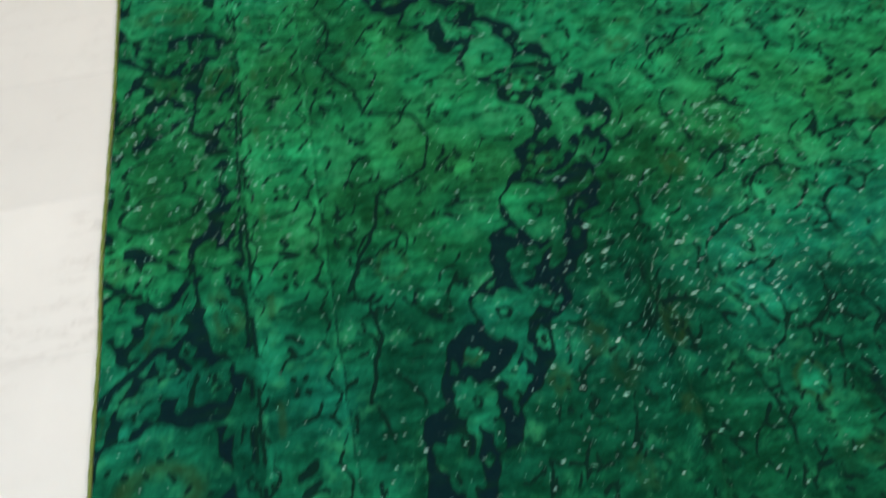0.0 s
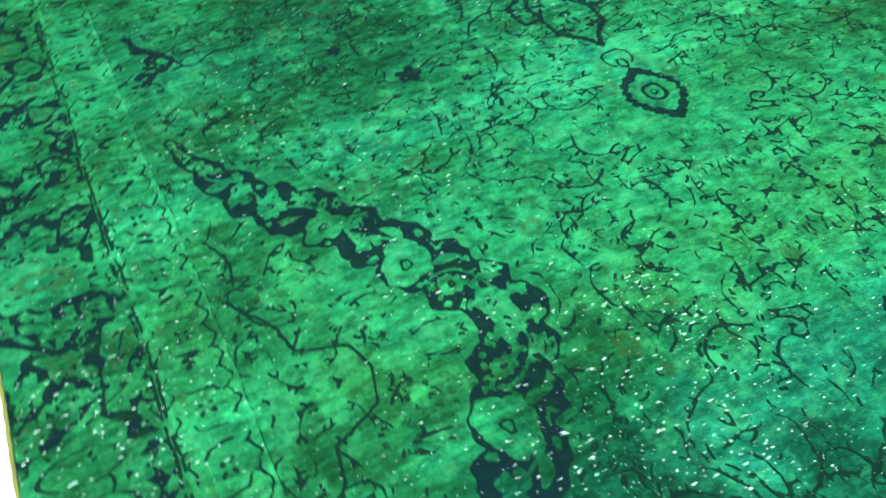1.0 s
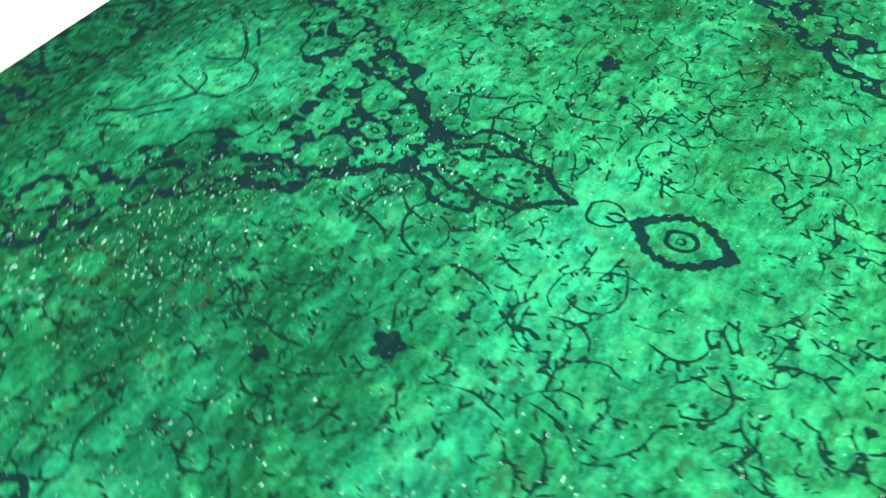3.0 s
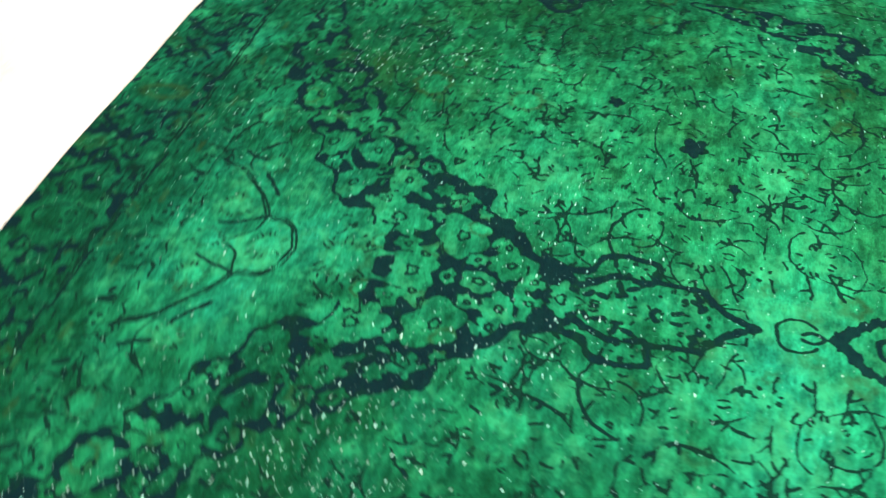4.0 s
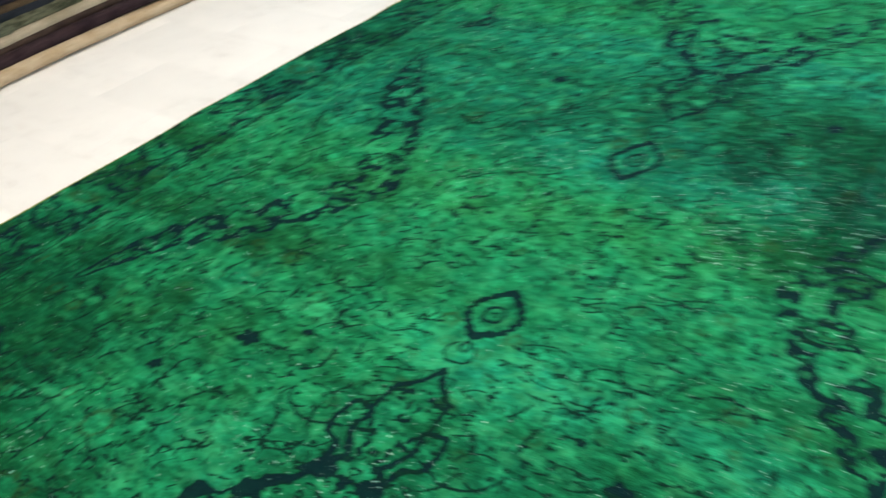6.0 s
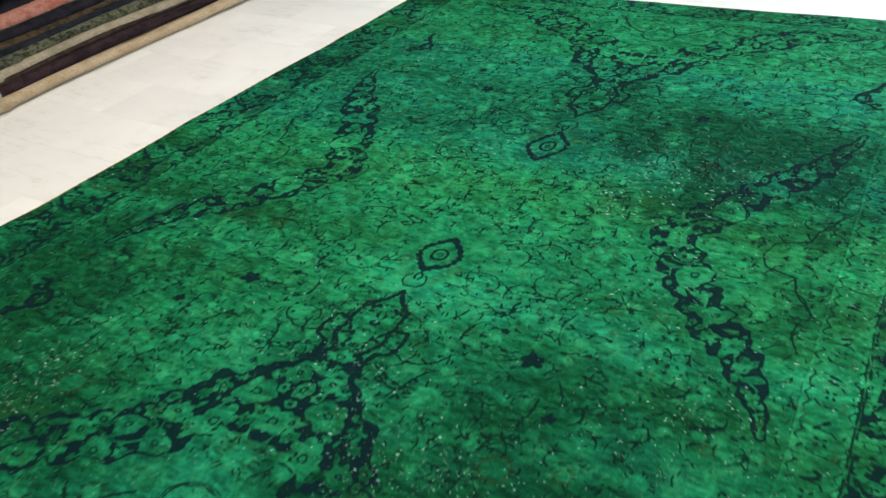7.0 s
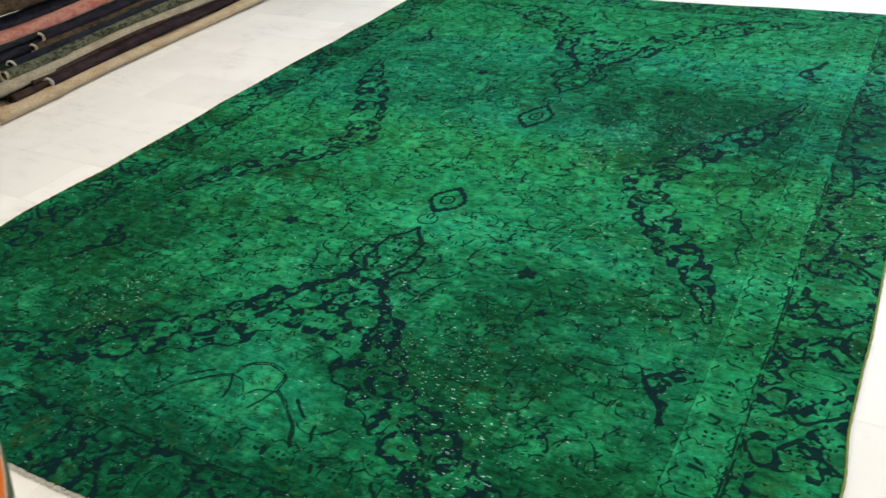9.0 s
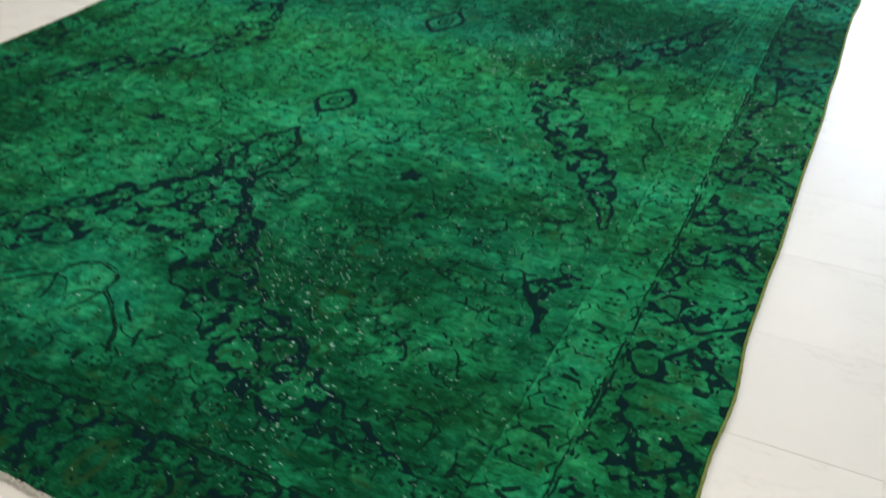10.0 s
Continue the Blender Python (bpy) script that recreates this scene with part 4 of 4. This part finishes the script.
# ---------------------------------------------------------------- rolled rugs stacked along the west side
def roll_thing(name, label, mat, x, z, y0, y1, rx, rz, end_mat=None, sag=0.0, drift=-0.055, turn=0.0, hollow=False, group="rolled rugs"):
    """A rug rolled up, lying along y: a hollow flattened tube with a ragged open end."""
    thing = tagged(new(name), label, "rolled rug", group)
    thing.location = (x, y0, FLOOR)
    r = random.Random(int(1000 * (x + z + y0)) & 0xffff)
    bm = bmesh.new()
    n, sides = 44, 20
    outer = []
    for i in range(n + 1):
        t = i / n
        yy = (y1 - y0) * t ** 1.4
        cx = drift * (yy / 2.0) + 0.010 * math.sin(3.1 * yy + 5 * x) + turn * max(0, 0.35 - yy)
        cz = z + 0.004 * math.sin(4.3 * yy + 9 * x) - sag * max(0, 0.5 - yy)
        rg = []
        for k in range(sides):
            a = 6.28318 * k / sides
            w = 1 + 0.06 * math.sin(2 * a + 2.2 * yy + 7 * x) + 0.04 * math.sin(3 * a - 6.1 * yy + 3 * z * 9) + 0.045 * r.uniform(-1, 1)
            flare = 1 + (0.14 * max(0, 1 - yy / 0.16) ** 1.5 if hollow else 0)
            rg.append(bm.verts.new((cx + rx * w * (0.5 + 0.5 * flare) * math.cos(a), yy, cz + rz * ((flare - 1) + w * flare * math.sin(a)))))
        outer.append(rg)
    for a, b in zip(outer, outer[1:]):
        for k in range(sides):
            bm.faces.new((a[k], b[k], b[(k + 1) % sides], a[(k + 1) % sides]))
    bm.faces.new(outer[-1])
    # the rolled-in layers seen at the open end
    prev = outer[0]
    c0 = Vector((sum(v.co.x for v in prev) / sides, 0, sum(v.co.z for v in prev) / sides))
    for f, dy in ((0.90, -0.003), (0.84, 0.006), (0.80, 0.35)) if hollow else ((0.80, -0.004), (0.66, 0.003), (0.52, 0.012), (0.42, 0.20)):
        nxt = [bm.verts.new((c0.x + (p.co.x - c0.x) * f, dy + r.uniform(-0.003, 0.003), c0.z + (p.co.z - c0.z) * f)) for p in outer[0]]
        for k in range(sides):
            bm.faces.new((prev[k], prev[(k + 1) % sides], nxt[(k + 1) % sides], nxt[k]))
        prev = nxt
    bm.faces.new(prev)
    bmesh.ops.recalc_face_normals(bm, faces=bm.faces[:])
    part("roll", bm, mat, thing)
    # ragged edge round the mouth
    bm = bmesh.new()
    for k in range(70):
        a = 6.28318 * k / 70
        f = r.uniform(0.86, 1.02)
        p = Vector((c0.x + rx * f * math.cos(a), 0, c0.z + rz * f * math.sin(a)))
        d = Vector((r.uniform(-0.3, 0.3), -1, r.uniform(-0.3, 0.3))).normalized() * r.uniform(0.006, 0.016)
        s_ = 0.0035
        q = [bm.verts.new(p + Vector((s_, 0.004, 0))), bm.verts.new(p + Vector((-s_, 0.004, 0))), bm.verts.new(p + Vector((0, 0.004, s_ * 1.5))), bm.verts.new(p + d)]
        for f3 in ((0, 1, 3), (1, 2, 3), (2, 0, 3)):
            bm.faces.new([q[i] for i in f3])
    part("fringe", bm, end_mat or FRINGE, thing, "frayed pale end")
    return thing


TAN = textile("tan_wool", (0.38, 0.27, 0.155), (0.48, 0.37, 0.24), 10)
PLUM = textile("plum_wool", (0.017, 0.009, 0.011), (0.041, 0.024, 0.026), 18)
UMBER = textile("umber_wool", (0.022, 0.013, 0.011), (0.056, 0.036, 0.026), 22)
BEIGE = textile("beige_wool", (0.25, 0.205, 0.135), (0.36, 0.30, 0.21), 12)
MOSS = textile("moss_wool", (0.017, 0.021, 0.011), (0.130, 0.130, 0.080), 30)
BLUE = textile("blue_wool", (0.007, 0.010, 0.013), (0.019, 0.022, 0.028), 16)
GOLD = textile("gold_wool", (0.026, 0.018, 0.011), (0.083, 0.056, 0.030), 26)
INK = textile("ink_wool", (0.007, 0.007, 0.012), (0.021, 0.018, 0.024), 18)
SLATE = textile("slate_wool", (0.012, 0.015, 0.017), (0.034, 0.039, 0.038), 16)
SALMON = textile("salmon_wool", (0.30, 0.10, 0.07), (0.42, 0.20, 0.15), 16)
DEEP = textile("deep_green_wool", (0.016, 0.022, 0.014), (0.035, 0.042, 0.025), 14)
CREAM = plain("cream_thread", (0.55, 0.48, 0.36), 0.95, 0.25, 120.0)

ROLLS = [
    ("tan kilim rolled flat on the floor", TAN, -2.165, 0.027, -0.405, 3.6, 0.040, 0.026, CREAM),
    ("tan rug roll with its end tucked behind another", TAN, -2.248, 0.024, -0.47, 3.5, 0.040, 0.024, CREAM),
    ("dark plum rolled rug with a pale end", PLUM, -2.198, 0.070, -0.075, 3.4, 0.030, 0.022, FRINGE),
    ("brown patterned thin rolled rug", UMBER, -2.212, 0.062, -0.27, 3.4, 0.023, 0.018, UMBER),
    ("dark brown narrow rolled rug", UMBER, -2.230, 0.094, -0.14, 3.4, 0.019, 0.014, UMBER),
    ("beige plain rolled rug with a hollow end", BEIGE, -2.247, 0.106, -0.355, 3.3, 0.034, 0.026, CREAM),
    ("mossy green patterned rolled rug", MOSS, -2.281, 0.142, -0.225, 3.3, 0.031, 0.024, CREAM),
    ("dark blue rolled rug with a grey end", BLUE, -2.312, 0.165, -0.150, 3.2, 0.029, 0.022, FRINGE),
    ("brown and gold patterned rolled rug", GOLD, -2.340, 0.193, 0.005, 3.2, 0.024, 0.018, CREAM),
    ("ink blue rolled rug with a white end", INK, -2.360, 0.221, 0.070, 3.2, 0.028, 0.021, CREAM),
    ("ink blue rolled rug in the pile", INK, -2.372, 0.193, -0.20, 3.1, 0.027, 0.021, INK),
    ("slate grey rolled rug", SLATE, -2.398, 0.245, -0.24, 3.2, 0.038, 0.030, SLATE),
    ("deep green rolled rug near the floor", DEEP, -2.315, 0.080, -0.95, 3.1, 0.052, 0.044, DEEP),
    ("deep green rolled rug within the pile", DEEP, -2.345, 0.137, -0.85, 3.1, 0.046, 0.034, DEEP),
    ("folded salmon red rug on the pile", SALMON, -2.405, 0.262, -0.215, 3.0, 0.046, 0.030, SALMON),
    ("ink folded rug under the salmon one", INK, -2.400, 0.203, -0.315, 3.0, 0.046, 0.014, SLATE),
    ("slate folded rug under the salmon one", SLATE, -2.408, 0.233, -0.305, 3.0, 0.046, 0.014, SLATE),
    ("gold brown rolled rug at the top", GOLD, -2.480, 0.365, -0.22, 3.0, 0.040, 0.030, CREAM),
    ("dark slate rolled rug at the back", SLATE, -2.535, 0.365, -0.30, 3.0, 0.045, 0.034, SLATE),
    ("dark rolled rug under the stack", DEEP, -2.440, 0.060, -0.60, 3.0, 0.070, 0.060, DEEP),
    ("dark umber rolled rug under the stack", UMBER, -2.465, 0.165, -0.50, 3.0, 0.060, 0.048, UMBER),
    ("dark ink rolled rug under the stack", INK, -2.510, 0.265, -0.40, 3.0, 0.070, 0.055, INK),
    ("dark plum rolled rug at the back", PLUM, -2.580, 0.070, -0.60, 3.0, 0.070, 0.065, PLUM),
    ("dark plum rolled rug higher at the back", PLUM, -2.600, 0.205, -0.50, 3.0, 0.070, 0.068, PLUM),
]
for label, mat, x, z, y0, y1, rx, rz, em in ROLLS:
    roll_thing("rolled_rug", label, mat, x, z - 0.002, y0 + 0.037, y1, rx, rz, em, hollow=mat in (TAN, BEIGE, MOSS))

# ---------------------------------------------------------------- the round table and the notebook on it
TABLE_C, TABLE_R, TABLE_H = Vector((0.074, -2.847, 0)), 0.80, 0.75
BAND = veneer("orange_veneer", (0.33, 0.078, 0.004), (0.41, 0.104, 0.008), (1.0, 1.0, 1.0), 0.5)
INNER = veneer("brown_veneer", (0.20, 0.070, 0.024), (0.36, 0.145, 0.050), (1.6, 9.0, 1.0), 0.5)
SIDE = plain("table_side", (0.060, 0.055, 0.022), 0.5, 0.2, 25.0)
STRIP = plain("edge_strip", (0.42, 0.38, 0.30), 0.4, 0.1, 40.0)


def lathe(profile, sides=96):
    bm = bmesh.new()
    rings = [[bm.verts.new((r * math.cos(6.283185 * k / sides), r * math.sin(6.283185 * k / sides), z)) for k in range(sides)] for r, z in profile]
    for a, b in zip(rings, rings[1:]):
        for k in range(sides):
            bm.faces.new((a[k], a[(k + 1) % sides], b[(k + 1) % sides], b[k]))
    bm.faces.new(rings[0])
    bm.faces.new(rings[-1])
    bmesh.ops.recalc_face_normals(bm, faces=bm.faces[:])
    return bm


table = tagged(new("round_table"), "round wooden table with an orange veneer band round a brown centre", "table")
table.location = (TABLE_C.x, TABLE_C.y, FLOOR)
TH = TABLE_H - FLOOR
part("top_band", lathe([(0.760, TH - 0.004), (0.760, TH), (TABLE_R - 0.004, TH), (TABLE_R - 0.0015, TH - 0.0015), (TABLE_R - 0.0015, TH - 0.004)]), BAND, table, "orange veneer band", False)
part("top_centre", lathe([(0.759, TH - 0.006), (0.759, TH - 0.0004), (0.02, TH - 0.0004)]), INNER, table, "brown grained veneer", False)
part("edge_strip", lathe([(0.70, TH - 0.009), (TABLE_R - 0.001, TH - 0.008), (TABLE_R - 0.0005, TH - 0.006), (TABLE_R - 0.001, TH - 0.0042), (0.70, TH - 0.0042)]), STRIP, table, "thin pale edge strip")
part("rim", lathe([(0.60, TH - 0.045), (TABLE_R - 0.006, TH - 0.045), (TABLE_R - 0.001, TH - 0.04), (TABLE_R - 0.001, TH - 0.0095), (0.60, TH - 0.0095)]), SIDE, table, "dark olive rim", False)
part("pedestal", lathe([(0.30, 0.0), (0.30, 0.03), (0.10, 0.07), (0.07, 0.12), (0.07, 0.60), (0.14, TH - 0.046)], 48), SIDE, table, "dark turned pedestal")

NOTE_DARK = plain("notebook_cover", (0.020, 0.020, 0.022), 0.45, 0.2, 60.0)
NOTE_WHITE = plain("notebook_paper", (0.75, 0.73, 0.69), 0.8, 0.05, 60.0)
note = tagged(new("notebook"), "black notebook with a white edge lying on the table", "notebook")
note.matrix_world = pose(0.342, -2.104, TABLE_H + 0.001, 0, 0, 12)
part("cover", box_bm(-0.155, -0.0125, -0.21, 0.0, 0.0, 0.009, 0.002), NOTE_DARK, note, "black cover", False)
part("edge", box_bm(-0.012, 0.0, -0.21, 0.0, 0.0, 0.008, 0.0015), NOTE_WHITE, note, "white edge", False)

# ---------------------------------------------------------------- floor tiles
TW, TL, GAP = 0.308, 0.616, 0.0007
tile_bm = bmesh.new()
a, b = TL / 2 - GAP / 2, TW / 2 - GAP / 2
top = [tile_bm.verts.new((sx * (a - 0.0003), sy * (b - 0.0003), 0)) for sx, sy in ((-1, -1), (1, -1), (1, 1), (-1, 1))]
low = [tile_bm.verts.new((sx * a, sy * b, -0.0003)) for sx, sy in ((-1, -1), (1, -1), (1, 1), (-1, 1))]
base = [tile_bm.verts.new((sx * a, sy * b, -0.005)) for sx, sy in ((-1, -1), (1, -1), (1, 1), (-1, 1))]
tile_bm.faces.new(top)
for p, q in ((top, low), (low, base)):
    for k in range(4):
        tile_bm.faces.new((q[k], q[(k + 1) % 4], p[(k + 1) % 4], p[k]))
tile_mesh = bpy.data.meshes.new("tile")
tile_bm.to_mesh(tile_mesh)
tile_bm.free()
tile_mesh.materials.append(MARBLE)
rest_v, rest_f = [], []
trng = random.Random(5)
for row in range(-20, 21):
    y = -0.197 + TW * (row + 0.5)
    for col in range(-9, 12):
        x = -1.777 + TL * (col + 0.5) + (TL / 2 if row % 2 == 0 else 0)
        if not (WEST + 0.3 < x < EAST - 0.3 and SOUTH + 0.15 < y < NORTH - 0.15):
            continue
        z = FLOOR + trng.uniform(-0.0004, 0.0)
        if -2.9 < x < 2.6 and -2.6 < y < 3.6:
            t = new("tile", tile_mesh)
            t.location = (x, y, z)
            t.parent = floor
        else:
            k = len(rest_v)
            rest_v += [(x + sx * a, y + sy * b, z + dz) for dz in (0, -0.005) for sx, sy in ((-1, -1), (1, -1), (1, 1), (-1, 1))]
            rest_f += [(k, k + 1, k + 2, k + 3)] + [(k + 4 + j, k + 4 + (j + 1) % 4, k + (j + 1) % 4, k + j) for j in range(4)]
rest = bpy.data.meshes.new("outer_tiles")
rest.from_pydata(rest_v, [], rest_f)
rest.materials.append(MARBLE)
ob = new("outer_tiles", rest)
ob.parent = floor
tagged(ob, "more marble tiles towards the walls", kind="stuff")
